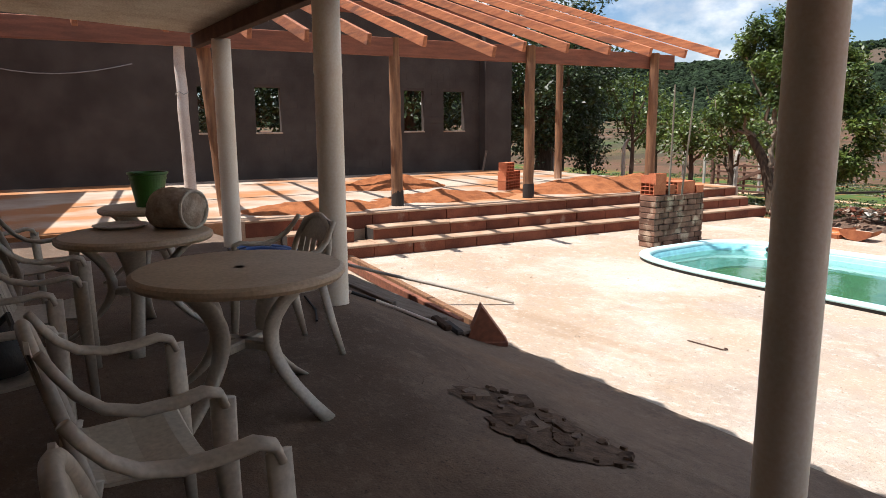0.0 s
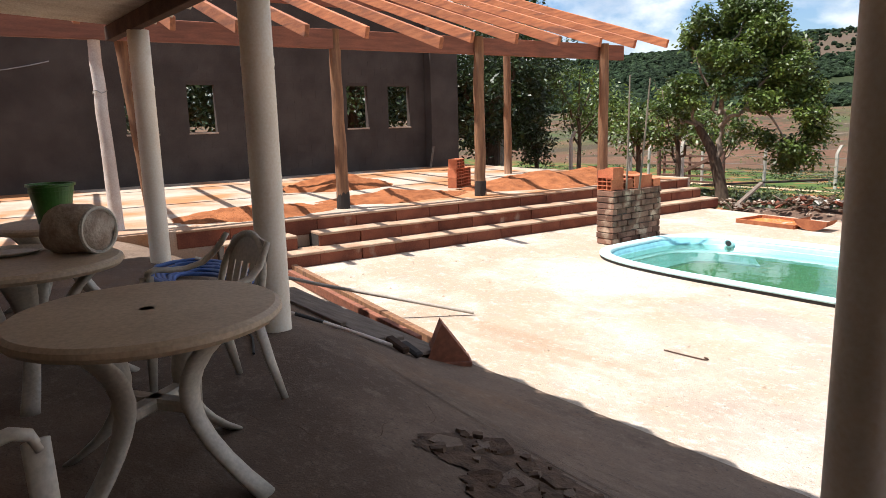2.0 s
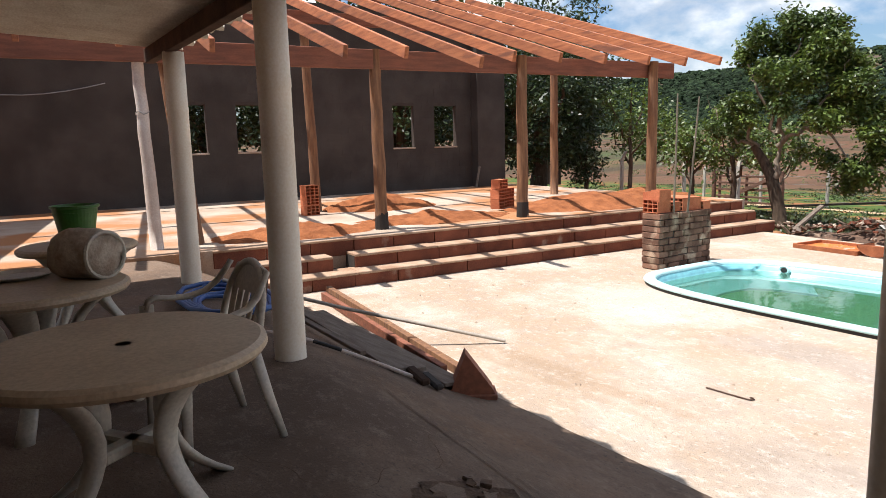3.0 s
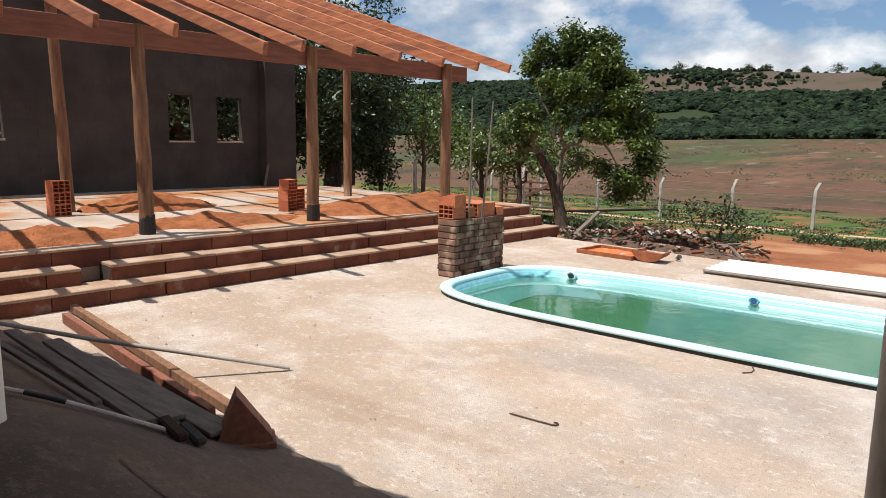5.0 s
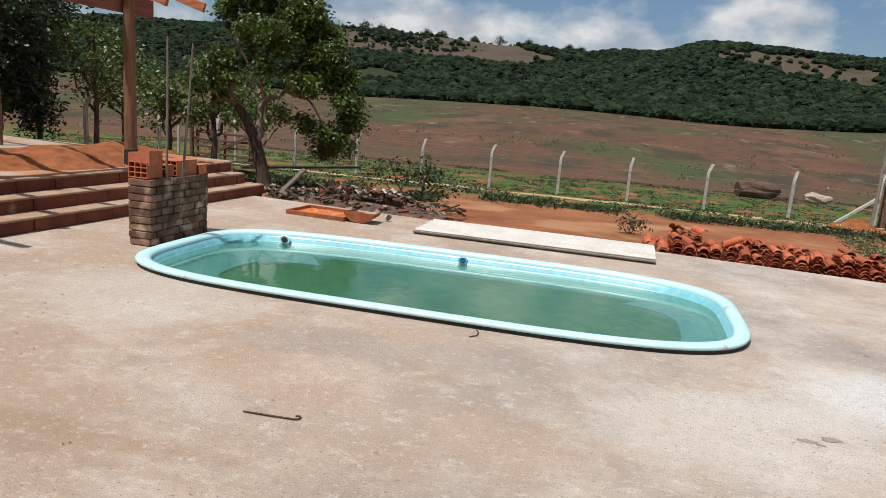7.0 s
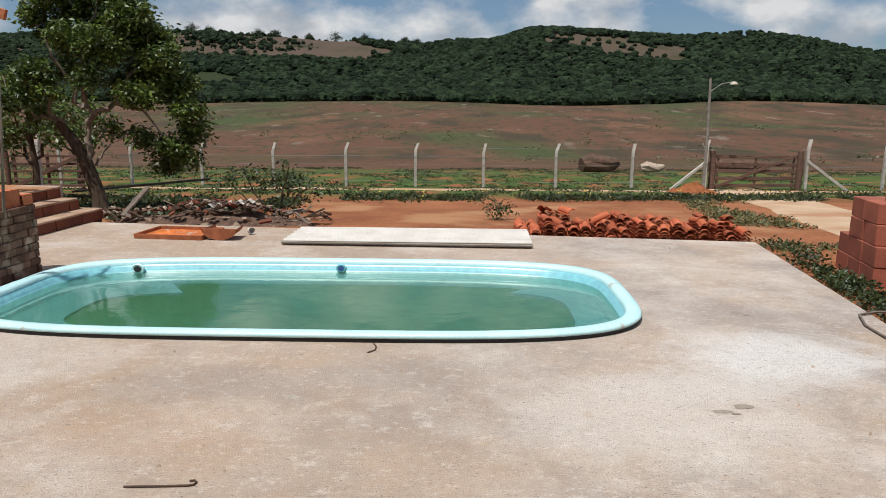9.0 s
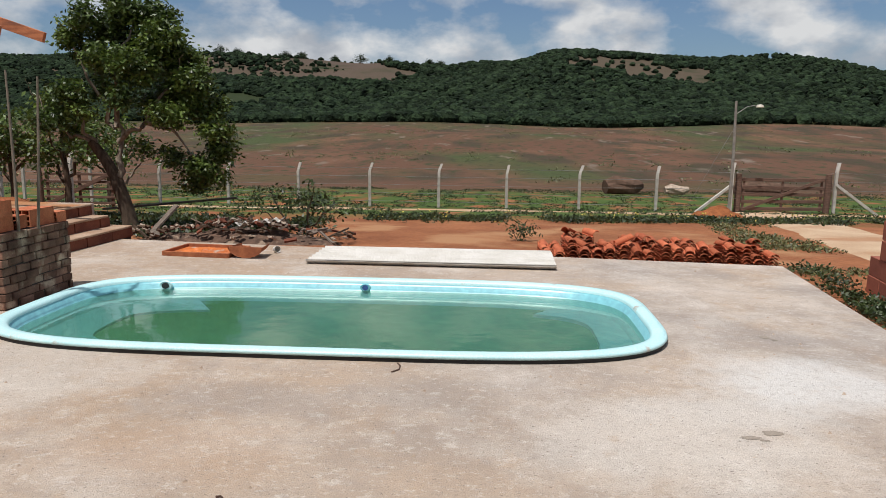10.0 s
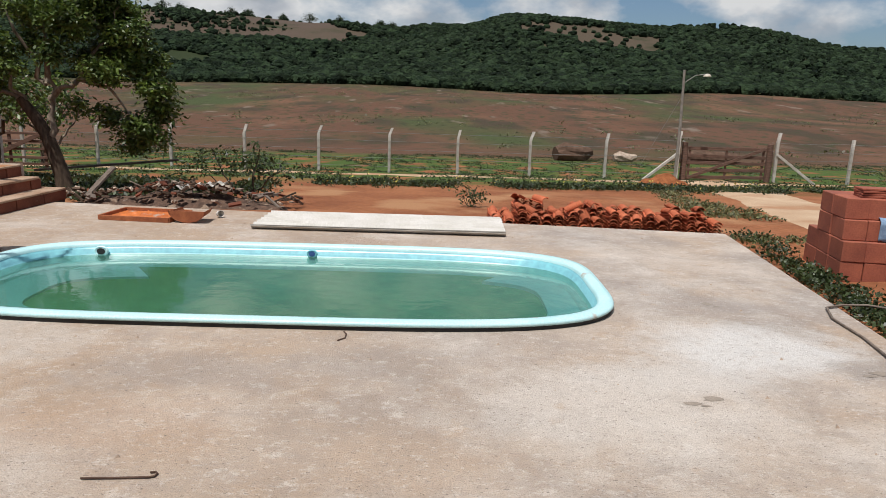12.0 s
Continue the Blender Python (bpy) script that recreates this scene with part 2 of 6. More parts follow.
def slab_material(name, tones, white, soil, dark, worn, side=None, marks=(), relief=0.8):
    """Weathered site concrete: broad tone patches, soil stains, pale worn skin with ragged edges, and pits."""
    m = bpy.data.materials.new(name)
    m.use_nodes = True
    n, l = m.node_tree.nodes, m.node_tree.links
    bsdf = n["Principled BSDF"]
    tc = n.new("ShaderNodeTexCoord")

    def mask(scale, lo, hi, detail=9.0, rough=0.6, shift=0.0, stretch=(1, 1, 1), ramp=None):
        mp = n.new("ShaderNodeMapping")
        mp.inputs["Location"].default_value = (shift, shift * 0.7, 0)
        mp.inputs["Scale"].default_value = stretch
        l.new(tc.outputs["Object"], mp.inputs["Vector"])
        t = n.new("ShaderNodeTexNoise")
        t.inputs["Scale"].default_value, t.inputs["Detail"].default_value, t.inputs["Roughness"].default_value = scale, detail, rough
        l.new(mp.outputs["Vector"], t.inputs["Vector"])
        r = n.new("ShaderNodeMapRange")
        r.inputs["From Min"].default_value, r.inputs["From Max"].default_value = lo, hi
        l.new(t.outputs["Fac"], r.inputs["Value"])
        if ramp:
            sx = n.new("ShaderNodeSeparateXYZ")
            l.new(tc.outputs["Object"], sx.inputs["Vector"])
            wob = n.new("ShaderNodeMath")
            wob.operation, wob.inputs[1].default_value = "MULTIPLY_ADD", 5.0
            l.new(t.outputs["Fac"], wob.inputs[0])
            l.new(sx.outputs["X"], wob.inputs[2])
            r.inputs["From Min"].default_value, r.inputs["From Max"].default_value = ramp[0] + 2.5, ramp[1] + 2.5
            l.new(wob.outputs["Value"], r.inputs["Value"])
        return r.outputs["Result"], t.outputs["Fac"]

    def over(base, colour, fac, amount=1.0):
        k = n.new("ShaderNodeMath")
        k.operation = "MULTIPLY"
        k.inputs[1].default_value = amount
        l.new(fac, k.inputs[0])
        x = n.new("ShaderNodeMixRGB")
        x.inputs[2].default_value = (*colour, 1)
        l.new(k.outputs["Value"], x.inputs["Fac"])
        if isinstance(base, tuple):
            x.inputs[1].default_value = (*base, 1)
        else:
            l.new(base, x.inputs[1])
        return x.outputs["Color"]

    c = over(tones[0], tones[1], mask(0.55, 0.42, 0.60, shift=3)[0])
    c = over(c, soil, mask(0.8, 0.50, 0.64, shift=11)[0], 0.7)
    if side:
        c = over(c, side, mask(0.22, 0.0, 1.0, 7, 0.6, shift=3, ramp=(1.0, -3.4))[0], 0.85)
    c = over(c, white, mask(0.9, 0.47, 0.64, 12, 0.66, shift=23)[0], worn)
    c = over(c, tones[1], mask(3.4, 0.48, 0.64, 10, 0.72, shift=5, stretch=(1, 1.3, 1))[0], 0.45)
    c = over(c, white, mask(7.0, 0.56, 0.64, 10, 0.8, shift=51, stretch=(1, 1.4, 1))[0], 0.4)
    for mx_, my_, rx_, ry_, colour, amount in marks:  # old spills and scrubbed places with ragged edges
        off = n.new("ShaderNodeMapping")
        off.inputs["Location"].default_value = (-mx_ / rx_, -my_ / ry_, 0)
        off.inputs["Scale"].default_value = (1 / rx_, 1 / ry_, 0)
        l.new(tc.outputs["Object"], off.inputs["Vector"])
        dist = n.new("ShaderNodeVectorMath")
        dist.operation = "LENGTH"
        l.new(off.outputs["Vector"], dist.inputs[0])
        rag = n.new("ShaderNodeMath")
        rag.operation, rag.inputs[1].default_value = "MULTIPLY_ADD", 1.7
        l.new(mask(2.6, 0, 1, 9, 0.68, shift=mx_ * 3)[1], rag.inputs[0])
        l.new(dist.outputs["Value"], rag.inputs[2])
        fall = n.new("ShaderNodeMapRange")
        fall.inputs["From Min"].default_value, fall.inputs["From Max"].default_value = 1.95, 1.35
        l.new(rag.outputs["Value"], fall.inputs["Value"])
        c = over(c, colour, fall.outputs["Result"], amount)
    c = over(c, soil, mask(3.0, 0.62, 0.70, 8, shift=31)[0], 0.5)
    pit, pf = mask(75.0, 0.60, 0.68, 5, 0.7, shift=7, stretch=(1, 1.6, 1))
    gate_, _ = mask(1.3, 0.40, 0.54, shift=41)
    pm = n.new("ShaderNodeMath")
    pm.operation = "MULTIPLY"
    l.new(pit, pm.inputs[0])
    l.new(gate_, pm.inputs[1])
    c = over(c, dark, pm.outputs["Value"], 0.9)
    c = over(c, white, mask(5.0, 0.54, 0.61, 13, 0.82, shift=91, stretch=(1, 1.4, 1))[0], 0.42)
    c = over(c, dark, mask(38.0, 0.625, 0.665, 4, 0.6, shift=13, stretch=(0.8, 1.5, 1))[0], 0.75)
    spk, _ = mask(26.0, 0.605, 0.655, 7, 0.8, shift=17, stretch=(1, 2.0, 1))
    c = over(c, dark, spk, 0.7)
    fine, ff = mask(90.0, 0.35, 0.65, 3)
    c = over(c, tones[1], fine, 0.42)
    c = over(c, tones[1], mask(14.0, 0.53, 0.60, 9, 0.75, shift=61, stretch=(1, 1.5, 1))[0], 0.35)
    c = over(c, white, mask(19.0, 0.56, 0.62, 9, 0.75, shift=77, stretch=(1, 1.5, 1))[0], 0.30)
    l.new(c, bsdf.inputs["Base Color"])
    bsdf.inputs["Roughness"].default_value = 0.92
    bsdf.inputs["Specular IOR Level"].default_value = 0.3
    h = n.new("ShaderNodeMath")
    h.operation = "SUBTRACT"
    l.new(ff, h.inputs[0])
    l.new(pm.outputs["Value"], h.inputs[1])
    bp = n.new("ShaderNodeBump")
    bp.inputs["Strength"].default_value, bp.inputs["Distance"].default_value = relief, 0.014
    l.new(h.outputs["Value"], bp.inputs["Height"])
    l.new(bp.outputs["Normal"], bsdf.inputs["Normal"])
    return m


M["patio"] = slab_material("patio_concrete", ((0.53, 0.435, 0.355), (0.33, 0.275, 0.235)), (0.76, 0.705, 0.645), (0.47, 0.335, 0.225), (0.12, 0.095, 0.08), 0.42, (0.42, 0.29, 0.19),
                           ((2.25, 4.9, 0.95, 0.65, (0.72, 0.71, 0.69), 0.75), (1.5, 4.3, 0.8, 0.35, (0.68, 0.66, 0.63), 0.5), (2.5, 6.0, 0.9, 0.22, (0.36, 0.32, 0.29), 0.45), (2.95, 4.5, 0.4, 0.22, (0.26, 0.22, 0.19), 0.6),
                            (-1.9, 4.2, 0.9, 0.4, (0.30, 0.26, 0.235), 0.5), (-0.6, 4.4, 0.8, 0.35, (0.32, 0.28, 0.25), 0.4), (-2.1, 3.4, 0.8, 0.5, (0.47, 0.31, 0.20), 0.5), (-0.4, 3.1, 0.7, 0.45, (0.50, 0.36, 0.25), 0.5),
                            (-2.9, 2.25, 1.5, 0.14, (0.33, 0.21, 0.12), 0.6), (-3.2, 2.05, 1.6, 0.10, (0.33, 0.21, 0.12), 0.5), (-4.2, 4.6, 1.3, 1.0, (0.62, 0.57, 0.51), 0.5), (0.75, 3.7, 1.1, 0.8, (0.66, 0.60, 0.54), 0.6)))
# tones lowered so the cement itself carries part of the veranda's shade
M["floor"] = slab_material("shade_toned_cement", ((0.20, 0.135, 0.096), (0.105, 0.07, 0.05)), (0.28, 0.21, 0.16), (0.22, 0.125, 0.07), (0.07, 0.055, 0.045), 0.40, relief=0.35)

# ground: red soil by the yard, grass to the fence, bare brown shore beyond, dark under the woods
gm = mat("earth", (0.29, 0.115, 0.052), (0.21, 0.078, 0.036), 0.6, 0.95, fine=9, bump=0.6, depth=0.05)
gn, gl = gm.node_tree.nodes, gm.node_tree.links
gb = gn["Principled BSDF"]
gsep = gn.new("ShaderNodeSeparateXYZ")
gtc = gn.new("ShaderNodeTexCoord")
gl.new(gtc.outputs["Object"], gsep.inputs["Vector"])


def zone(colour, y0, y1, y2, y3, scale, lo, hi, stretch=(1, 1, 1), x0=None, x1=None):
    """Lays a noisy colour over the ground between y0..y3 with soft ends."""
    src = gb.inputs["Base Color"].links[0].from_socket
    mp = gn.new("ShaderNodeMapping")
    mp.inputs["Scale"].default_value = stretch
    gl.new(gtc.outputs["Object"], mp.inputs["Vector"])
    t = gn.new("ShaderNodeTexNoise")
    t.inputs["Scale"].default_value, t.inputs["Detail"].default_value = scale, 8
    gl.new(mp.outputs["Vector"], t.inputs["Vector"])
    a = gn.new("ShaderNodeMapRange")
    a.inputs["From Min"].default_value, a.inputs["From Max"].default_value = lo, hi
    gl.new(t.outputs["Fac"], a.inputs["Value"])
    u = gn.new("ShaderNodeMapRange")
    u.inputs["From Min"].default_value, u.inputs["From Max"].default_value = y0, y1
    d = gn.new("ShaderNodeMapRange")
    d.inputs["From Min"].default_value, d.inputs["From Max"].default_value = y3, y2
    gl.new(gsep.outputs["Y"], u.inputs["Value"])
    gl.new(gsep.outputs["Y"], d.inputs["Value"])
    p = gn.new("ShaderNodeMath")
    p.operation = "MULTIPLY"
    gl.new(u.outputs["Result"], p.inputs[0])
    gl.new(d.outputs["Result"], p.inputs[1])
    q = gn.new("ShaderNodeMath")
    q.operation = "MULTIPLY"
    gl.new(p.outputs["Value"], q.inputs[0])
    gl.new(a.outputs["Result"], q.inputs[1])
    if x0 is not None:
        xr = gn.new("ShaderNodeMapRange")
        xr.inputs["From Min"].default_value, xr.inputs["From Max"].default_value = x0 + 25, x0 - 25
        gl.new(gsep.outputs["X"], xr.inputs["Value"])
        q2 = gn.new("ShaderNodeMath")
        q2.operation = "MULTIPLY"
        gl.new(q.outputs["Value"], q2.inputs[0])
        gl.new(xr.outputs["Result"], q2.inputs[1])
        q = q2
    if x1 is not None:
        xr = gn.new("ShaderNodeMapRange")
        xr.inputs["From Min"].default_value, xr.inputs["From Max"].default_value = x1 - 20, x1 + 20
        gl.new(gsep.outputs["X"], xr.inputs["Value"])
        q3 = gn.new("ShaderNodeMath")
        q3.operation = "MULTIPLY"
        gl.new(q.outputs["Value"], q3.inputs[0])
        gl.new(xr.outputs["Result"], q3.inputs[1])
        q = q3
    mx = gn.new("ShaderNodeMixRGB")
    mx.inputs[2].default_value = (*colour, 1)
    gl.new(q.outputs["Value"], mx.inputs["Fac"])
    gl.new(src, mx.inputs[1])
    gl.new(mx.outputs["Color"], gb.inputs["Base Color"])


zone((0.35, 0.18, 0.09), 10, 11, 17, 19, 0.5, 0.5, 0.62)
zone((0.058, 0.095, 0.022), 19, 22, 46, 58, 0.9, 0.36, 0.5)
# shore colours greyed from orange, with distance haze put into the ground
zone((0.112, 0.058, 0.036), 38, 44, 5000, 6000, 0.05, 0.0, 0.2)
zone((0.056, 0.070, 0.027), 40, 60, 190, 220, 0.030, 0.47, 0.60, (1.0, 0.7, 1))
zone((0.150, 0.078, 0.047), 40, 60, 190, 220, 0.06, 0.52, 0.66, (1.0, 0.5, 1))
zone((0.060, 0.044, 0.028), 45, 60, 200, 240, 0.14, 0.50, 0.62, (1, 0.45, 1))
zone((0.045, 0.047, 0.022), 45, 60, 200, 240, 0.9, 0.54, 0.66, (1, 0.5, 1))
zone((0.17, 0.13, 0.10), 60, 80, 200, 230, 0.35, 0.63, 0.70, (1, 0.3, 1))
zone((0.026, 0.036, 0.014), 185, 205, 5000, 6000, 0.02, 0.25, 0.4)
zone((0.080, 0.060, 0.040), 300, 315, 395, 410, 0.05, 0.30, 0.45)
zone((0.088, 0.062, 0.046), 300, 345, 5000, 6000, 0.035, 0.38, 0.56, (1, 1, 1), -45, -200)
M["earth"] = gm

# ---- mesh helpers ----


def part(name, bm, material, parent=None, label="", smooth=False):
    me = bpy.data.meshes.new(name)
    bm.normal_update()
    bm.to_mesh(me)
    bm.free()
    return from_mesh(name, me, material, parent, label, smooth)


def from_mesh(name, me, material, parent=None, label="", smooth=False):
    if not me.materials:
        me.materials.append(material)
    if smooth:
        me.shade_smooth()
    ob = new(name, me)
    if parent:
        ob.parent = parent
    if label:
        ob["label"] = label
    return ob


def thing(name, loc=(0, 0, 0), label="", category="", group="", kind="", rz=0.0):
    ob = new(name)
    ob.empty_display_size = 0.1
    ob.matrix_basis = pose(*loc, 0, 0, rz)
    return tagged(ob, label, category, group, kind)


def box(c, s, m=None, bevel=0.0, bm=None):
    bm = bm or bmesh.new()
    mm = Matrix.Translation(c) @ (m or Matrix()) @ Matrix.Diagonal((*s, 1))
    r = bmesh.ops.create_cube(bm, size=1.0, matrix=mm)
    if bevel:
        es = list({e for v in r["verts"] for e in v.link_edges})
        bmesh.ops.bevel(bm, geom=es, offset=bevel, segments=1, affect="EDGES")
    return bm


def bar(a, b, w, h, bevel=0.0, bm=None):
    """A squared timber from a to b."""
    a, b = Vector(a), Vector(b)
    d = b - a
    q = d.to_track_quat("X", "Z").to_matrix().to_4x4()
    return box((a + b) / 2, (d.length, w, h), q, bevel, bm)


def tube(pts, radii, seg=8, bm=None, cap=True, jitter=0.0, rng=None):
    bm = bm or bmesh.new()
    pts = [Vector(p) for p in pts]
    if not hasattr(radii, "__len__"):
        radii = [radii] * len(pts)
    rings, up = [], Vector((0.13, 0.31, 0.94)).normalized()
    for i, p in enumerate(pts):
        d = (pts[min(i + 1, len(pts) - 1)] - pts[max(i - 1, 0)]).normalized()
        if abs(d.dot(up)) > 0.97:
            up = Vector((1, 0.1, 0)).normalized()
        u = d.cross(up).normalized()
        v = d.cross(u)
        ring = []
        for k in range(seg):
            a = 2 * math.pi * k / seg
            r = radii[i] * (1 + (rng.uniform(-jitter, jitter) if rng else 0))
            ring.append(bm.verts.new(p + u * math.cos(a) * r + v * math.sin(a) * r))
        rings.append(ring)
    for r0, r1 in zip(rings, rings[1:]):
        for k in range(seg):
            bm.faces.new((r0[k], r0[(k + 1) % seg], r1[(k + 1) % seg], r1[k]))
    if cap:
        bm.faces.new(rings[0])
        bm.faces.new(rings[-1][::-1])
    return bm


def loft(sections, closed=True, cap=True):
    bm = bmesh.new()
    rows = [[bm.verts.new(p) for p in s] for s in sections]
    n = len(rows[0])
    for a, b in zip(rows, rows[1:]):
        for k in range(n if closed else n - 1):
            bm.faces.new((a[k], a[(k + 1) % n], b[(k + 1) % n], b[k]))
    if cap and closed:
        bm.faces.new(rows[0][::-1])
        bm.faces.new(rows[-1])
    bmesh.ops.recalc_face_normals(bm, faces=bm.faces)
    return bm


def lathe(profile, seg=32, c=(0, 0)):
    return loft([[(c[0] + r * math.cos(2 * math.pi * k / seg), c[1] + r * math.sin(2 * math.pi * k / seg), z) for k in range(seg)] for r, z in profile])


def smooth01(t):
    t = min(1, max(0, t))
    return t * t * (3 - 2 * t)


def mesh_of(name, verts, faces):
    me = bpy.data.meshes.new(name)
    me.from_pydata([tuple(v) for v in verts], [], faces)
    me.update()
    return me


# ---- ground ----
POOL_C, POOL_A, POOL_B, POOL_N = (-1.82, 6.54), 3.22, 1.46, 4.0


def skyline(x, y):
    a = math.degrees(math.atan2(x, max(y, 1)))
    ks = [(-90, 46), (-45, 50), (-21, 53), (-15.9, 50), (-9.5, 46.5), (-4, 42), (1.2, 46.5), (5.4, 54.5), (9, 54), (13, 52.5), (21, 51.5), (30, 41), (45, 40), (90, 30)]
    for (a0, h0), (a1, h1) in zip(ks, ks[1:]):
        if a <= a1:
            return h0 + (h1 - h0) * smooth01((a - a0) / (a1 - a0))
    return 30


def ground_z(x, y):
    r = math.hypot(x, y)
    if y < 9:
        z = -0.10
    elif y < 28:
        z = -0.10 - 1.17 * ((y - 9) / 19) ** 1.2
    elif y < 70:
        z = -1.27 - 1.0 * smooth01((y - 28) / 30)
    else:
        z = -2.27
    if y > 60:
        z += 6.2 * min(1, (y - 60) / 140) ** 1.1
        z += 1.3 * noise.noise((x * 0.02, y * 0.02, 1.0)) * smooth01((y - 60) / 40)
    if y > 190:
        z += (skyline(x, y) - 8.5 - 1.0 * (x > 60) + 5 * noise.noise((x * 0.012, y * 0.012, 5))) * smooth01((y - 190) / 270)
    if y > 460:
        z -= 25 * smooth01((y - 460) / 600)
    z += 0.05 * noise.noise((x * 0.6, y * 0.6, 0)) * smooth01((r - 12) / 6)
    if x < -12 and y > 0:
        z += 0.35 * smooth01((-12 - x) / 6) * smooth01((24 - y) / 10)
    if -16.5 < x < 4.6 and -7 < y < 9.3 + 0.1 * (4 - x):
        z = -0.14
    if -5.6 < x < 1.9 and 4.6 < y < 8.5:
        z = -1.9
    return z


def axis(lo, hi, near0, near1, step):
    a = [near0 + step * i for i in range(int((near1 - near0) / step) + 1)]
    s, v = step, near1
    while v < hi:
        s *= 1.12
        v += s
        a.append(v)
    s, v, neg = step, near0, []
    while v > lo:
        s *= 1.12
        v -= s
        neg.append(v)
    return neg[::-1] + a


gx, gy = axis(-2500, 2500, -18, 16, 0.45), axis(-1500, 3000, -8, 40, 0.45)
gv = [(x, y, ground_z(x, y)) for y in gy for x in gx]
nx = len(gx)
gf = [(j * nx + i, j * nx + i + 1, (j + 1) * nx + i + 1, (j + 1) * nx + i) for j in range(len(gy) - 1) for i in range(nx - 1)]
ground = from_mesh("ground", mesh_of("ground", gv, gf), M["earth"], smooth=True)
tagged(ground, "red earth yard falling to grass, bare shore and wooded hills", "ground", kind="structure")

# ---- patio slab with the pool's hole ----


def superellipse(c, a, b, n=POOL_N, seg=72, z=0.0):
    out = []
    for k in range(seg):
        t = 2 * math.pi * k / seg
        ct, st = math.cos(t), math.sin(t)
        out.append(Vector((c[0] + a * math.copysign(abs(ct) ** (2 / n), ct), c[1] + b * math.copysign(abs(st) ** (2 / n), st), z)))
    return out


def patio_edge(t):
    """The outline of the slab, met by the ray at angle t from the pool's centre."""
    poly = [(3.95, 9.74), (-6.4, 10.96), (-9.0, 11.3), (-9.0, 0.9), (-2.7, 1.1), (3.2, 0.9), (3.45, 4.9)]
    c, d = Vector(POOL_C), Vector((math.cos(t), math.sin(t)))
    best = None
    for p, q in zip(poly, poly[1:] + poly[:1]):
        p, q = Vector(p), Vector(q)
        e = q - p
        den = d.x * e.y - d.y * e.x
        if abs(den) < 1e-9:
            continue
        w = p - c
        s = (w.x * e.y - w.y * e.x) / den
        u = (w.x * d.y - w.y * d.x) / den
        if s > 0 and -1e-6 <= u <= 1 + 1e-6 and (best is None or s < best):
            best = s
    return c + d * best


bm = bmesh.new()
corner_t = [math.atan2(y - POOL_C[1], x - POOL_C[0]) for x, y in ((3.95, 9.74), (-6.4, 10.96), (-9.0, 11.3), (-9.0, 0.9), (3.2, 0.9), (3.45, 4.9))]
inner_pts = superellipse(POOL_C, POOL_A - 0.04, POOL_B - 0.04, seg=96)
angs = sorted([(math.atan2(p.y - POOL_C[1], p.x - POOL_C[0]), p) for p in inner_pts], key=lambda q: q[0])
for t in corner_t:
    near = min(range(len(angs)), key=lambda i: abs(angs[i][0] - t))
    angs[near] = (t, angs[near][1])
rows = []
for t, p in angs:
    o = patio_edge(t)
    q = [Vector((p.x, p.y, -0.25)), Vector((p.x, p.y, 0))]
    for f in (0.25, 0.5, 0.75, 1.0):
        w = p.to_2d().lerp(o, f)
        q.append(Vector((w.x, w.y, 0)))
    q.append(Vector((o.x, o.y, -0.18)))
    rows.append([bm.verts.new(v) for v in q])
for a, b in zip(rows, rows[1:] + rows[:1]):
    for k in range(len(a) - 1):
        bm.faces.new((a[k], a[k + 1], b[k + 1], b[k]))
bmesh.ops.recalc_face_normals(bm, faces=bm.faces)
tagged(part("patio", bm, M["patio"]), "sunlit rough tan concrete slab with worn pale patches", "patio", kind="structure")

# ---- veranda floor: flat by the house, broken slope down to the slab ----


def veranda_z(x, y):
    ys = 0.12 - 0.36 * max(0.0, min(1.9, x + 2.7))
    t = (y - ys) / (1.42 - ys)
    return 0.525 * (1 - smooth01(t) * 0.45 - 0.55 * max(0, min(1, t))) + 0.006


bm = bmesh.new()
vx = [-7.9 + 0.16 * i for i in range(90)]
vy = [-6.0 + 0.3 * i for i in range(15)] + [-1.4 + 0.12 * i for i in range(25)]
grid = []
for y in vy:
    row = []
    for x in vx:
        z = veranda_z(x, y) + 0.004 * noise.noise((x * 2, y * 2, 3))
        p = math.hypot((x + 0.72) / 0.5, (y - 0.05) / 0.30) + 0.5 * noise.noise((x * 4, y * 4, 8))
        if p < 1:
            z += -0.012
        row.append(bm.verts.new((x, y, z)))
    grid.append(row)
for a, b in zip(grid, grid[1:]):
    for k in range(len(a) - 1):
        bm.faces.new((a[k], a[k + 1], b[k + 1], b[k]))
edge = [e for e in bm.edges if e.is_boundary]
ex = bmesh.ops.extrude_edge_only(bm, edges=edge)
for v in ex["geom"]:
    if isinstance(v, bmesh.types.BMVert):
        v.co.z = -0.2
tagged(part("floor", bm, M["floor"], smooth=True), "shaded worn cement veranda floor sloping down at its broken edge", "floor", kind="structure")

# ---- terrace: its own axes, slightly turned from the slab's ----
TURN = -3.54
TM = pose(-7.12, 2.0, 0, 0, 0, TURN)
TZ = 0.57


def lt(x, y, z):
    return TM @ Vector((x, y, z))


def tbox(x0, x1, y0, y1, z0, z1, bevel=0.0, bm=None):
    return box(lt((x0 + x1) / 2, (y0 + y1) / 2, (z0 + z1) / 2), (x1 - x0, y1 - y0, z1 - z0), pose(0, 0, 0, 0, 0, TURN), bevel, bm)


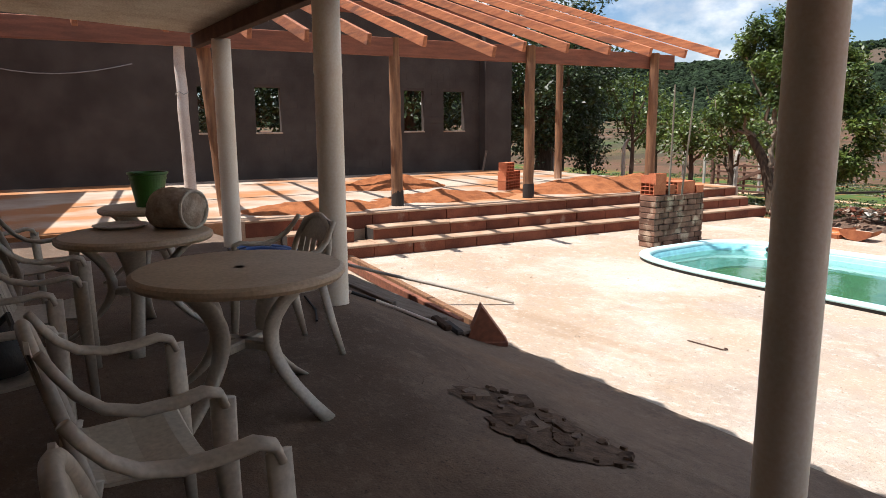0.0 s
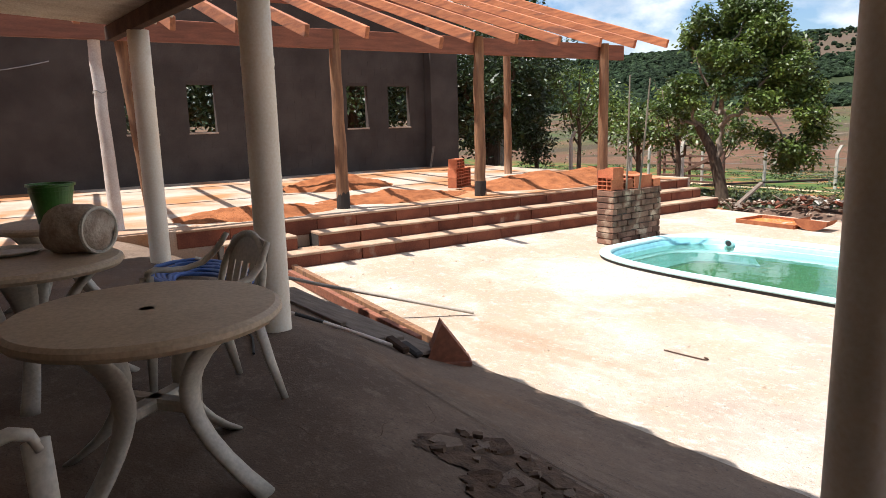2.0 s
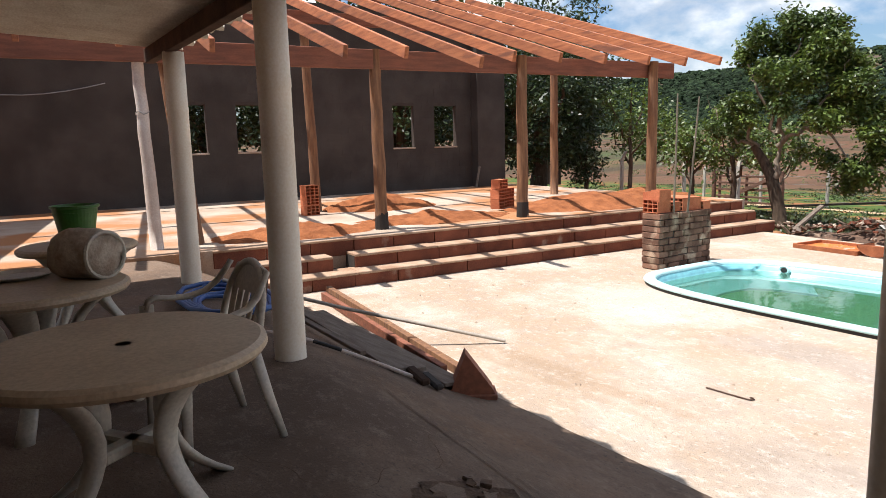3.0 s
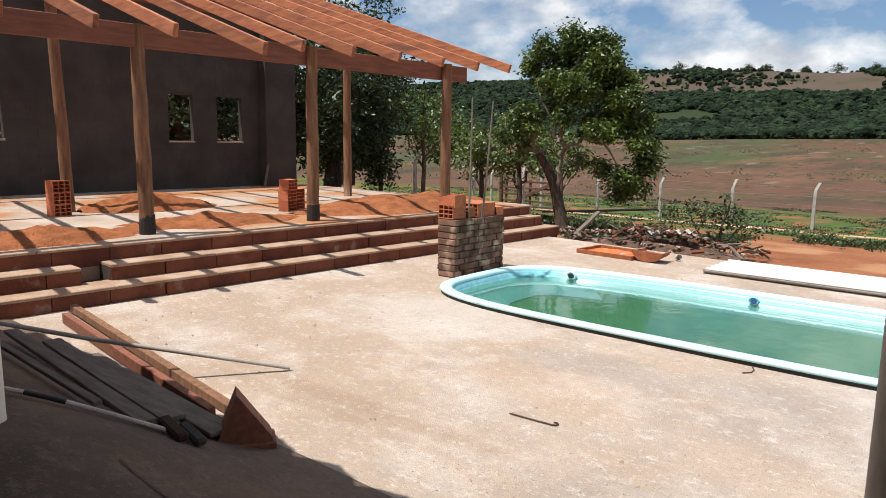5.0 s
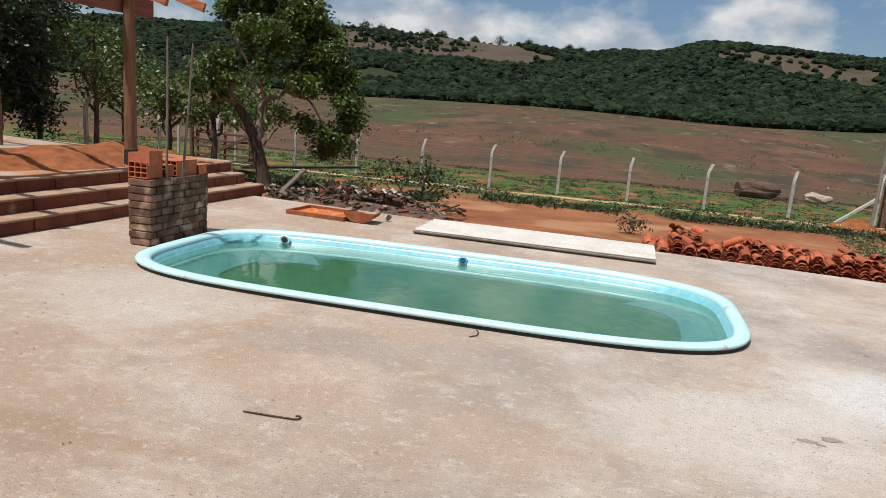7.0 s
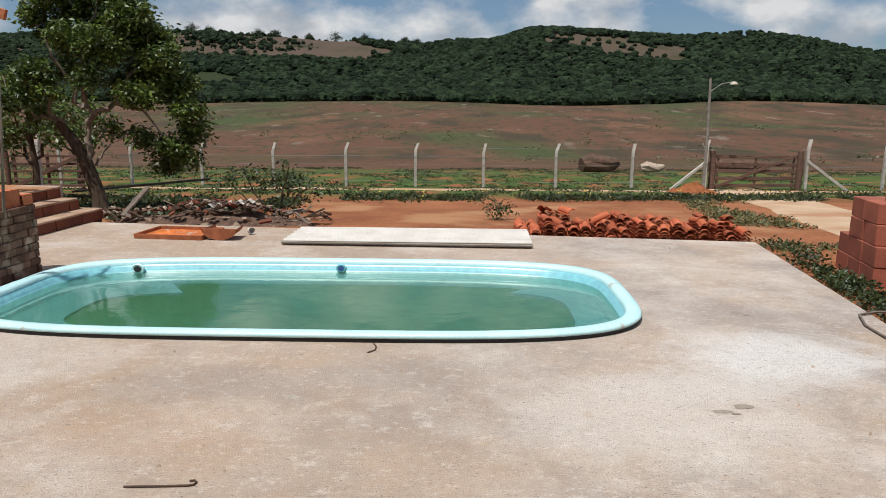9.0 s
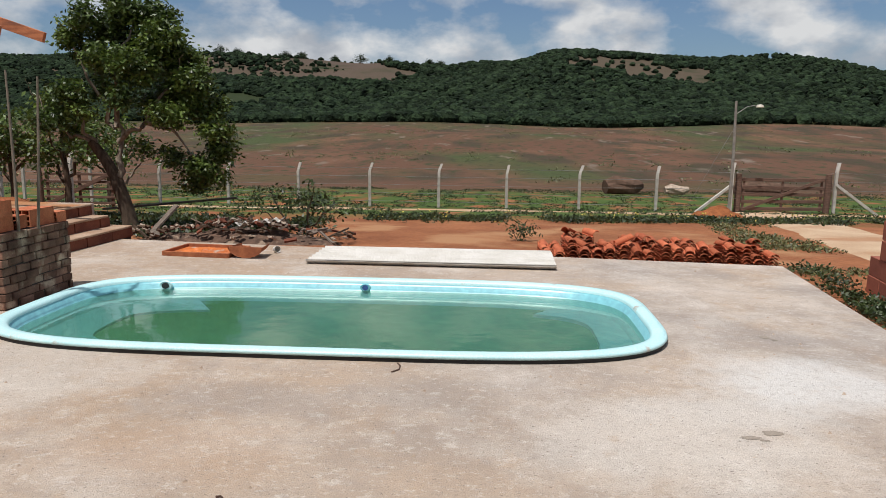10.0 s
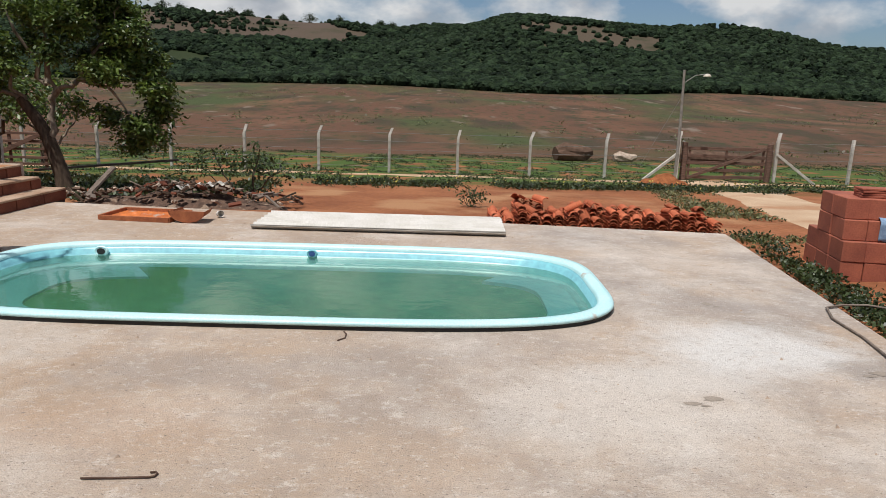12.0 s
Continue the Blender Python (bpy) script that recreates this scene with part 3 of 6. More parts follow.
terrace = part("terrace", tbox(-9.1, -0.66, -9.0, 9.3, -0.1, TZ), M["terrace"])
tagged(terrace, "raised terrace of pale screed streaked with red dirt", "terrace", kind="structure")
steps = thing("steps", (0, 0, 0), "three long brick steps with pale cement treads", "steps", kind="structure")
rng = random.Random(3)
for k, y0, y1 in ((0, -0.7, 9.35), (1, -0.7, 0.30), (1, 0.62, 9.2), (2, -1.2, 9.2)):
    xf, top = -0.32 * k, 0.19 * (k + 1)
    core = part("step_core", tbox(-0.9 - 0.1 * k, xf - 0.03, y0, y1, -0.1, top - 0.03), M["mortar"], steps)
    y = y0
    while y < y1 - 0.05:
        w = min(0.62 + rng.uniform(-0.08, 0.08), y1 - y)
        part("riser_brick", tbox(xf - 0.09, xf + rng.uniform(-0.012, 0.010), y + 0.004, y + w - 0.004, 0.0 if k == 0 else top - 0.24, top - 0.032, 0.006), M["riser"], steps)
        y += w
    y = y0
    while y < y1 - 0.05:
        w = min(1.3 + rng.uniform(-0.3, 0.3), y1 - y)
        part("tread", tbox(xf - 0.42, xf + 0.012, y, y + w - 0.002, top - 0.035, top + rng.uniform(-0.003, 0.004), 0.008), M["tread"], steps)
        y += w

# ---- block wall of the hall behind the terrace ----
WX = -8.8
WINS = ((-0.20, 0.49), (1.20, 1.86), (5.41, 6.05), (6.70, 7.41))
WZ0, WZ1, WTOP, WEND = 1.75, 2.89, 5.42, 8.86
PIER0, PIER_D = 7.93, 0.35
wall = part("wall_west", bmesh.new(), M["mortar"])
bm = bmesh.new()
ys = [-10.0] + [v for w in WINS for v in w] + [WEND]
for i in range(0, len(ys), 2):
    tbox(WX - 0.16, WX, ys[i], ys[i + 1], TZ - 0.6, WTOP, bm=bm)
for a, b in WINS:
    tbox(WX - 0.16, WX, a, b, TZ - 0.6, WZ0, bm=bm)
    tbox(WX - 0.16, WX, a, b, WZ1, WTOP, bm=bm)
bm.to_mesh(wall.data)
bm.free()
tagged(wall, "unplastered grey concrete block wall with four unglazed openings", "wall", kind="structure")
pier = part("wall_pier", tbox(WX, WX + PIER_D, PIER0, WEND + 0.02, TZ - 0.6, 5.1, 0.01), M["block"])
tagged(pier, "grey cement-rendered pier ending the block wall", "wall", kind="structure")
for i, (a, b) in enumerate(WINS):
    sill = part("window_sill", tbox(WX - 0.17, WX + 0.03, a - 0.02, b + 0.02, WZ0 - 0.03, WZ0 + 0.012, 0.004), M["terrace"], wall)

# ---- timber roof frame over the terrace ----
roof = thing("roof_frame", (0, 0, 0), "open roof frame of freshly sawn reddish rafters without tiles", "roof frame")
SL = 0.323
for y, tip in ((8.86, -1.0), (7.58, -0.75), (6.58, -0.70), (5.45, -0.60), (4.44, -0.55), (3.45, -0.45), (2.48, 0.10), (1.55, -0.37), (0.59, -0.25), (-0.32, -0.27), (-1.1, -0.25), (-2.1, -0.35), (-3.1, -0.4), (-4.1, -0.4)):
    z = 3.19 - (tip + 0.6) * SL
    far = -8.25 + rng.uniform(-0.15, 0.15)
    sag = rng.uniform(-0.012, 0.012)
    part("rafter", bar(lt(tip, y, z), lt(far, y + rng.uniform(-0.03, 0.03), z + (tip - far) * SL + sag), 0.065, 0.165, 0.005), M["rafter"], roof)
part("front_beam", bar(lt(-1.22, -9.0, 3.10), lt(-1.22, 7.75, 3.12), 0.10, 0.28, 0.006), M["beam"], roof, "dark red-brown front beam")
part("middle_beam", bar(lt(-4.7, -9.0, 4.30), lt(-4.7, 8.6, 4.30), 0.10, 0.22, 0.006), M["beam"], roof, "dark red-brown middle beam")
part("ridge_beam", bar(lt(-8.1, -9.0, 5.48), lt(-8.1, 8.6, 5.48), 0.10, 0.16, 0.006), M["beam"], roof)


def log_post(x, y, top, r, seed, lean=(0, 0), tar=True, material="log"):
    g = random.Random(seed)
    t = thing("log_post", (x, y, TZ), "round eucalyptus log post carrying the roof frame", "post", "terrace posts")
    pts, rad, h = [], [], top - TZ
    for i in range(9):
        f = i / 8
        pts.append((lean[0] * f + g.uniform(-0.007, 0.007), lean[1] * f + g.uniform(-0.007, 0.007), h * f))
        rad.append(r * (1.08 - 0.16 * f))
    part("shaft", tube(pts, rad, 14, jitter=0.03, rng=g), M[material], t, smooth=True)
    if tar:
        part("tarred_foot", tube([(0, 0, 0), (0, 0, 0.26)], [r * 1.15, r * 1.11], 14), M["tar"], t, "tar-black foot", smooth=False)
    return t


log_post(-8.28, 3.55, 3.26, 0.092, 1, lean=(0.02, -0.03))
log_post(-8.0, 6.14, 3.26, 0.092, 2)
log_post(-7.77, 9.15, 3.26, 0.095, 3)
log_post(-11.75, 3.98, 4.2, 0.09, 4, lean=(0, -0.10), tar=False)
log_post(-11.3, 9.9, 4.2, 0.09, 5, tar=False)
log_post(-8.66, 0.84, 3.1, 0.105, 6, lean=(-0.05, -0.2), tar=False)
wp = log_post(-8.5, 0.31, 3.0, 0.078, 7, lean=(0, -0.05), tar=False, material="whitecol")
tagged(wp, "whitewashed round post with wire tied round it", "post")
part("wire_tie", tube([(0.085 * math.cos(a * 0.7), 0.085 * math.sin(a * 0.7) - 0.04, 1.75 + 0.02 * (a % 3)) for a in range(20)], 0.006, 5), M["wire"], wp)

# ---- veranda roof, beam and columns ----


def column(x, y, z0, top, r):
    t = thing("column", (x, y, z0), "round beige-painted pipe column with rust stains", "column", "veranda columns")
    part("shaft", lathe([(r * 1.02, -0.05), (r * 1.02, 0.02), (r, 0.05), (r, top - z0 - 0.58), (r * 1.03, top - z0 - 0.57), (r * 1.03, top - z0 - 0.53), (r, top - z0 - 0.52), (r, top - z0)], 36), M["pvc"], t, smooth=True)
    return t


column(0.541, -0.03, 0.30, 2.80, 0.085)
column(-3.03, 0.02, 0.50, 2.80, 0.10)
column(-6.08, 0.15, 0.45, 2.80, 0.10)
column(4.1, 0.05, 0.1, 2.80, 0.105)
vb = part("veranda_beam", bar((-7.05, 0.12, 2.87), (5.6, 0.02, 2.87), 0.10, 0.15, 0.006), M["vbeam"])
tagged(vb, "old dark timber beam under the veranda roof edge", "beam", kind="structure")


def corrugated(x0, x1, y0, y1, z0, z1, pitch, amp, material, name, along="y", thick=0.008, seg=8, edge=0.0):
    """A corrugated sheet whose waves run across x and whose ridges run along y."""
    n = int((x1 - x0) / pitch * seg)
    top, low = [], []
    for i in range(n + 1):
        x = x0 + (x1 - x0) * i / n
        w = amp * math.cos(2 * math.pi * (x - x0) / pitch)
        top.append((x, w))
    sec = []
    for y, z in ((y0, z0), (y1, z1)):
        e = edge if y == y0 else 0.0
        sec.append([(x, y + e * abs(math.sin(math.pi * x / 0.52)), z + w) for x, w in top] + [(x, y + e * abs(math.sin(math.pi * x / 0.52)), z + w - thick) for x, w in reversed(top)])
    return part(name, loft(sec), material, smooth=False)


ceil = corrugated(-7.0, 5.8, 0.37, -6.2, 2.965, 3.28, 0.18, 0.026, M["sheet"], "ceiling", edge=0.1)
tagged(ceil, "corrugated fibre-cement veranda roof seen from below", "roof", kind="structure")
# unseen slab added above the rafters only to shade the terrace's far end
bm = bar(lt(-0.5, -7.3, 3.33), lt(-8.3, -7.3, 5.85), 5.0, 0.05)
tagged(part("hall_roof", bm, M["clay"]), "finished clay-tiled end of the hall roof", "roof", kind="structure")
# unseen walls added to close the veranda, in dark plaster to limit its light
tagged(part("wall_south", box((-0.5, -6.25, 1.7), (13.2, 0.2, 3.4)), M["plaster"]), "plain plastered house wall behind the veranda", "wall", kind="structure")
tagged(part("wall_east", box((5.9, -3.2, 1.6), (0.2, 6.0, 3.2)), M["plaster"]), "plain plastered side wall of the veranda", "wall", kind="structure")

# ---- pool ----
pool = thing("swimming_pool", (POOL_C[0], POOL_C[1], 0), "light blue fibreglass pool filled with murky green water", "pool")


def ring(off, z):
    return [v - Vector((*POOL_C, 0)) for v in superellipse(POOL_C, POOL_A - off, POOL_B - off, seg=96, z=z)]


part("rim", loft([ring(o, z) for o, z in ((0.03, 0.034), (0.0, 0.036), (-0.012, 0.05), (0.0, 0.074), (0.06, 0.082), (0.11, 0.074), (0.13, 0.05), (0.13, 0.0))], cap=False), M["rim"], pool, "pale scuffed pool rim", smooth=True)
# black band put in for the shadow under the raised rim
part("underside_gap", loft([ring(o, z) for o, z in ((0.006, -0.02), (0.006, 0.036), (0.05, 0.036))], cap=False), M["black"], pool, "dark gap under the rim")
part("shell", loft([ring(o, z) for o, z in ((0.13, 0.03), (0.138, 0.012), (0.150, 0.006), (0.152, -0.03), (0.164, -0.036), (0.158, -0.15), (0.165, -0.13), (0.215, -0.15), (0.235, -0.24), (0.56, -0.8), (0.70, -1.25), (1.3, -1.45))], cap=False), M["pool"], pool, smooth=True)
bm = bmesh.new()
bm.faces.new([bm.verts.new(v) for v in ring(0.142, -0.058)])
part("water", bm, M["water"], pool, "clear rippled water surface")
bm = bmesh.new()
bm.faces.new([bm.verts.new(v) for v in ring(0.228, -0.205)])
part("cloudy_water", bm, M["murk"], pool, "murky green water body")
# shallow bench moulded into one end
for side, reach, z in ((1, 0.95, -0.165), (-1, 1.25, -0.18)):
    bench_rows = [(o, p) for o, p in zip(ring(0.232, z), ring(0.56 if side > 0 else 0.75, z)) if o.x * side > POOL_A - reach]
    bench_rows.sort(key=lambda q: math.atan2(q[0].y, q[0].x * side - POOL_A + 2.0))
    part("bench", loft([[o, p, Vector((p.x, p.y, -0.6)), Vector((o.x, o.y, -0.6))] for o, p in bench_rows]), M["pool"], pool, "pale shallow bench")
for x, y, kind in ((-4.20, 7.73, 0), (-1.76, 7.88, 1)):
    lamp = part("pool_fitting", lathe([(0.0, 0.0), (0.10, 0.0), (0.105, 0.012), (0.085, 0.025), (0.07, 0.02), (0.0, 0.018)], 24), M["rim" if kind == 0 else "pool"], pool, "round wall fitting")
    lamp.matrix_basis = pose(x - POOL_C[0], y - POOL_C[1] - 0.03, -0.018, 90, 0, 0)
    lamp.scale = (0.8, 0.62, 1) if kind == 0 else (0.62, 0.5, 1)
    hole = part("opening", lathe([(0.0, 0.0), (0.06, 0.0), (0.06, 0.004), (0, 0.004)], 20), M["black" if kind == 0 else "bluehose"], lamp)
    hole.location = (0, 0, 0.024)

# ---- brick pillar by the pool ----
pillar = thing("brick_pillar", (-5.37, 6.86, 0), "unfinished pillar of smeared old bricks with hollow clay blocks on top", "pillar")
PIL_W, PIL_L = 0.29, 1.17
part("core", box((0, 0, 0.4), (PIL_W - 0.03, PIL_L - 0.03, 0.8)), M["mortar"], pillar)
rng = random.Random(8)
for c in range(9):
    z = 0.045 + 0.089 * c
    y = -PIL_L / 2 + (0.11 if c % 2 else 0)
    if c % 2:
        part("brick", box((0, -PIL_L / 2 + 0.05, z), (PIL_W + rng.uniform(-0.01, 0.02), 0.1, 0.078), None, 0.006), M["oldbrick"], pillar)
    while y < PIL_L / 2 - 0.03:
        w = min(0.22, PIL_L / 2 - y)
        part("brick", box((rng.uniform(-0.012, 0.012), y + w / 2, z + rng.uniform(-0.003, 0.003)), (PIL_W + rng.uniform(-0.015, 0.03), w - rng.uniform(0.004, 0.016), 0.082), pose(0, 0, 0, rng.uniform(-1.5, 1.5), 0, rng.uniform(-2, 2)), 0.008), M["oldbrick"], pillar)
        y += w


def hollow_block(parent, loc, rz=0.0, size=(0.19, 0.29, 0.19), name="hollow_block", nx_=3, nz_=3, rx=0.0, material="clay"):
    """A fired clay block with cells running through it along its own y."""
    sx, sy, sz = size
    bm = bmesh.new()
    t = 0.011
    for i in range(nx_ + 1):
        x = -sx / 2 + t / 2 + (sx - t) * i / nx_
        box((x, 0, 0), (t, sy, sz), None, 0, bm)
    for j in range(nz_ + 1):
        z = -sz / 2 + t / 2 + (sz - t) * j / nz_
        for i in range(nx_):
            xa, xb = -sx / 2 + t + (sx - t) * i / nx_, -sx / 2 + (sx - t) * (i + 1) / nx_
            box(((xa + xb) / 2, 0, z), (xb - xa, sy - 0.001, t), None, 0, bm)
    box((0, 0, 0), (sx - 0.004, 0.01, sz - 0.004), None, 0, bm)
    o = part(name, bm, M[material], parent)
    o.matrix_basis = pose(*loc, rx, 0, rz)
    return o


hollow_block(pillar, (-0.02, -0.44, 0.905), 0, (0.26, 0.28, 0.19))
hollow_block(pillar, (0.06, -0.45, 1.05), 90, (0.24, 0.17, 0.14), nz_=2, rx=90)
hollow_block(pillar, (-0.08, -0.44, 1.05), 90, (0.24, 0.10, 0.17), nz_=2, rx=90)
hollow_block(pillar, (-0.02, 0.18, 0.895), 0, (0.26, 0.42, 0.19))
hollow_block(pillar, (0.02, 0.48, 0.86), 0, (0.24, 0.17, 0.12), nz_=2)
hollow_block(pillar, (-0.02, -0.16, 0.88), 0, (0.26, 0.16, 0.14))
for x, y, top, lean in ((-5.2, 6.55, 2.45, 0.02), (-5.12, 6.75, 2.40, 0.14)):
    t = thing("bamboo_stick", (x, y, 0.8), "thin upright bamboo stick stuck in the pillar", "stick", "sticks in the pillar")
    part("cane", tube([(0, 0, 0), (lean * 0.5, 0.01, (top - 0.8) / 2), (lean, 0, top - 0.8)], [0.016, 0.014, 0.010], 7), M["palebark"], t)

# ---- trees ----


def leaves(name, blobs, count, size, seed, material, parent, shell=0.55, label="", per=26, spread=1.15):
    """A crown of single leaves set in clumps inside ellipsoids, denser to their outside."""
    g = random.Random(seed)
    vs, fs = [], []
    total = sum(r[0] * r[1] * r[2] for _, r in blobs)
    for c, r in blobs:
        n = int(count * r[0] * r[1] * r[2] / total)
        clumps = []
        for _ in range(max(5, n // per)):
            d = Vector((g.gauss(0, 1), g.gauss(0, 1), g.gauss(0, 1))).normalized()
            f = shell + (1 - shell) * g.random() + g.uniform(-0.12, 0.14)
            clumps.append(Vector(c) + Vector((d.x * r[0] * f, d.y * r[1] * f, d.z * r[2] * f)))
        for _ in range(n):
            p = g.choice(clumps) + Vector((g.gauss(0, 1), g.gauss(0, 1), g.gauss(0, 0.8))) * size * spread
            u = Vector((g.uniform(-1, 1), g.uniform(-1, 1), g.uniform(-0.9, 0.3))).normalized()
            w = u.cross(Vector((g.uniform(-1, 1), g.uniform(-1, 1), g.uniform(0, 1.5)))).normalized()
            L = size * g.uniform(0.7, 1.3)
            k = len(vs)
            vs += [p, p + u * L * 0.5 + w * L * 0.22, p + u * L, p + u * L * 0.5 - w * L * 0.22]
            fs.append((k, k + 1, k + 2, k + 3))
    return from_mesh(name, mesh_of(name, vs, fs), material, parent, label)


def limbs(starts, seed, material, parent, r0=0.09):
    g = random.Random(seed)
    for a, b, r in starts:
        a, b = Vector(a), Vector(b)
        pts, rad = [], []
        L = (b - a).length
        for i in range(7):
            f = i / 6
            pts.append(a.lerp(b, f) + Vector((g.gauss(0, 1), g.gauss(0, 1), g.gauss(0, 1))) * 0.035 * L * (f > 0) + Vector((0, 0, -0.12 * L * math.sin(math.pi * f) * g.uniform(-0.4, 1))))
            rad.append(r * (1 - 0.75 * f))
        part("limb", tube(pts, rad, 8, jitter=0.08, rng=g), material, parent, smooth=True)


tree = thing("tree", (-8.06, 14.12, -0.32), "leaning broad-crowned shade tree with twisted bare limbs", "tree")
part("trunk", tube([(0.03, 0, -0.15), (0, 0, 0.05), (-0.06, 0, 0.4), (-0.16, 0, 0.8), (-0.3, 0.02, 1.2), (-0.52, 0.04, 1.55), (-0.78, 0.05, 1.9)], [0.26, 0.17, 0.145, 0.14, 0.13, 0.11, 0.09], 12, jitter=0.08, rng=random.Random(4)), M["bark"], tree, smooth=True)
limbs([((-0.17, 0, 0.8), (-0.22, 0.1, 2.3), 0.105), ((-0.22, 0.1, 2.2), (0.1, -0.3, 3.6), 0.07), ((-0.25, 0.1, 2.2), (-0.75, -0.2, 3.9), 0.06), ((-0.18, 0.05, 1.9), (0.75, -0.3, 2.35), 0.065),
       ((0.65, -0.3, 2.3), (1.75, -0.5, 2.2), 0.045), ((0.5, -0.25, 2.2), (1.25, 0.1, 3.3), 0.05), ((1.2, -0.4, 2.2), (1.9, -0.3, 1.35), 0.03), ((-0.75, 0.05, 1.85), (-1.55, -0.2, 2.35), 0.05),
       ((-0.7, 0.05, 1.8), (-1.0, -0.3, 3.0), 0.05), ((-0.5, -0.1, 3.3), (-0.95, 0, 4.3), 0.03), ((0.05, -0.3, 3.5), (0.5, -0.2, 4.5), 0.04), ((0.1, -0.2, 3.4), (-0.15, 0.3, 4.5), 0.03),
       ((1.1, 0, 3.1), (1.5, -0.3, 3.7), 0.03), ((-1.4, -0.1, 2.2), (-1.95, -0.2, 3.15), 0.018), ((-0.1, 0.1, 1.0), (0.3, 0.3, 1.7), 0.03)], 5, M["palebark"], tree)
crown_blobs = []
for x, y, z, r in ((-0.95, 0, 4.05, 0.36), (-0.55, -0.3, 4.45, 0.36), (-0.72, 0.2, 3.65, 0.34), (-0.2, 0.2, 4.2, 0.40), (0.25, -0.2, 4.6, 0.42), (0.72, 0.1, 4.5, 0.44), (1.05, -0.3, 4.05, 0.44), (1.3, 0.2, 3.6, 0.46),
                   (1.6, -0.2, 3.15, 0.42), (1.75, 0.1, 2.65, 0.42), (2.02, -0.2, 2.2, 0.36), (2.1, 0.1, 1.75, 0.34), (1.75, -0.3, 1.45, 0.34), (1.45, 0.1, 1.1, 0.30), (2.0, -0.2, 1.25, 0.30), (1.15, -0.3, 1.65, 0.28),
                   (0.3, 0.4, 3.85, 0.46), (0.62, -0.6, 3.4, 0.46), (0.0, -0.6, 3.6, 0.36), (1.05, 0.5, 2.95, 0.46), (1.3, -0.6, 2.5, 0.36), (0.55, 0.6, 2.7, 0.40), (0.35, -0.75, 2.85, 0.30),
                   (-1.5, -0.2, 2.35, 0.32), (-1.15, 0.1, 2.65, 0.32), (-1.6, 0.2, 2.75, 0.26), (-0.95, -0.4, 2.95, 0.32), (-0.6, 0.3, 3.05, 0.30), (-1.35, 0.3, 2.1, 0.24), (-0.55, -0.5, 2.55, 0.22), (0.15, 0.5, 1.75, 0.22)):
    crown_blobs.append(((x, y, z), (r, r, r * 0.72)))
leaves("crown", crown_blobs, 38000, 0.11, 6, M["leaf"], tree, shell=0.45, per=34, spread=0.85)


for i, (x, y, h, r, sd) in enumerate(((-20.5, 17.5, 7.8, 3.4, 11), (-21.5, 11.5, 8.4, 3.6, 12), (-22.0, 5.0, 8.0, 3.6, 13), (-24.5, 22.0, 7.0, 3.2, 14))):
    t = thing("mango_tree", (x, y, 0.0), "dense dark mango tree behind the block wall", "tree", "mango trees")
    part("trunk", tube([(0, 0, -0.3), (0.1, 0, 1.0), (0.05, 0.1, h * 0.5)], [0.38, 0.3, 0.2], 10, jitter=0.06, rng=random.Random(sd)), M["bark"], t, smooth=True)
    limbs([((0.1, 0, 1.2), (r * 0.7, -r * 0.2, h * 0.6), 0.14), ((0.1, 0, 1.2), (-r * 0.6, r * 0.4, h * 0.6), 0.14), ((0, 0, 1.4), (r * 0.1, -r * 0.7, h * 0.6), 0.12)], sd, M["bark"], t)
    leaves("crown", [((0, 0, h * 0.62), (r, r, h * 0.36)), ((r * 0.3, -r * 0.3, h * 0.36), (r * 0.8, r * 0.8, h * 0.27)), ((-r * 0.3, r * 0.3, h * 0.36), (r * 0.8, r * 0.8, h * 0.27))], 21000, 0.21, sd, M["mango"], t, shell=0.55, per=40, spread=0.95)

# ---- veranda furniture ----
FZ = 0.53


def resin_table(x, y, rz, r=0.485, h=0.675, hole=True):
    t = thing("resin_table", (x, y, FZ), "round white plastic garden table on curved legs", "table", "veranda tables", rz=rz)
    top = part("tabletop", lathe([(0.028, h), (r - 0.02, h), (r, h - 0.012), (r + 0.004, h - 0.03), (r - 0.01, h - 0.048), (r - 0.03, h - 0.04), (0.028, h - 0.028), (0.028, h)], 56), M["tabletop"], t, "worn off-white top with umbrella hole", smooth=False)
    # black disc fills the open hole in place of the shade inside
    part("hole_liner", lathe([(0.03, h - 0.035), (0.03, h - 0.004), (0.0, h - 0.006)], 20), M["black"], top, "dark umbrella hole")
    for k in range(4):
        a = math.radians(45 + 90 * k)
        sec = []
        for f in [i / 10 for i in range(11)]:
            # bowed leg: out at the top, in at the middle, out at the foot
            rad = 0.155 + (0.20 * ((0.45 - f) / 0.45) ** 2 if f < 0.45 else 0.30 * ((f - 0.45) / 0.55) ** 1.8)
            z = (h - 0.045) * (1 - f)
            w, d = 0.088 - 0.022 * math.sin(math.pi * f) - 0.042 * f, 0.034 - 0.008 * f
            c = Vector((rad * math.cos(a), rad * math.sin(a), z))
            u, v = Vector((math.cos(a), math.sin(a), 0)), Vector((-math.sin(a), math.cos(a), 0))
            sec.append([c + u * d * math.cos(q) + v * w * math.sin(q) for q in [2 * math.pi * i / 10 for i in range(10)]])
        part("leg", loft(sec), M["plastic"], t, smooth=True)
    bm = bmesh.new()
    for k in range(2):
        a = math.radians(45 + 90 * k)
        bar((-0.15 * math.cos(a), -0.15 * math.sin(a), h * 0.46), (0.15 * math.cos(a), 0.15 * math.sin(a), h * 0.46), 0.07, 0.045, 0.01, bm)
    part("stretcher", bm, M["plastic"], t)
    return t


resin_table(-1.47, -1.16, -11)
resin_table(-2.95, -1.36, 30, r=0.46)
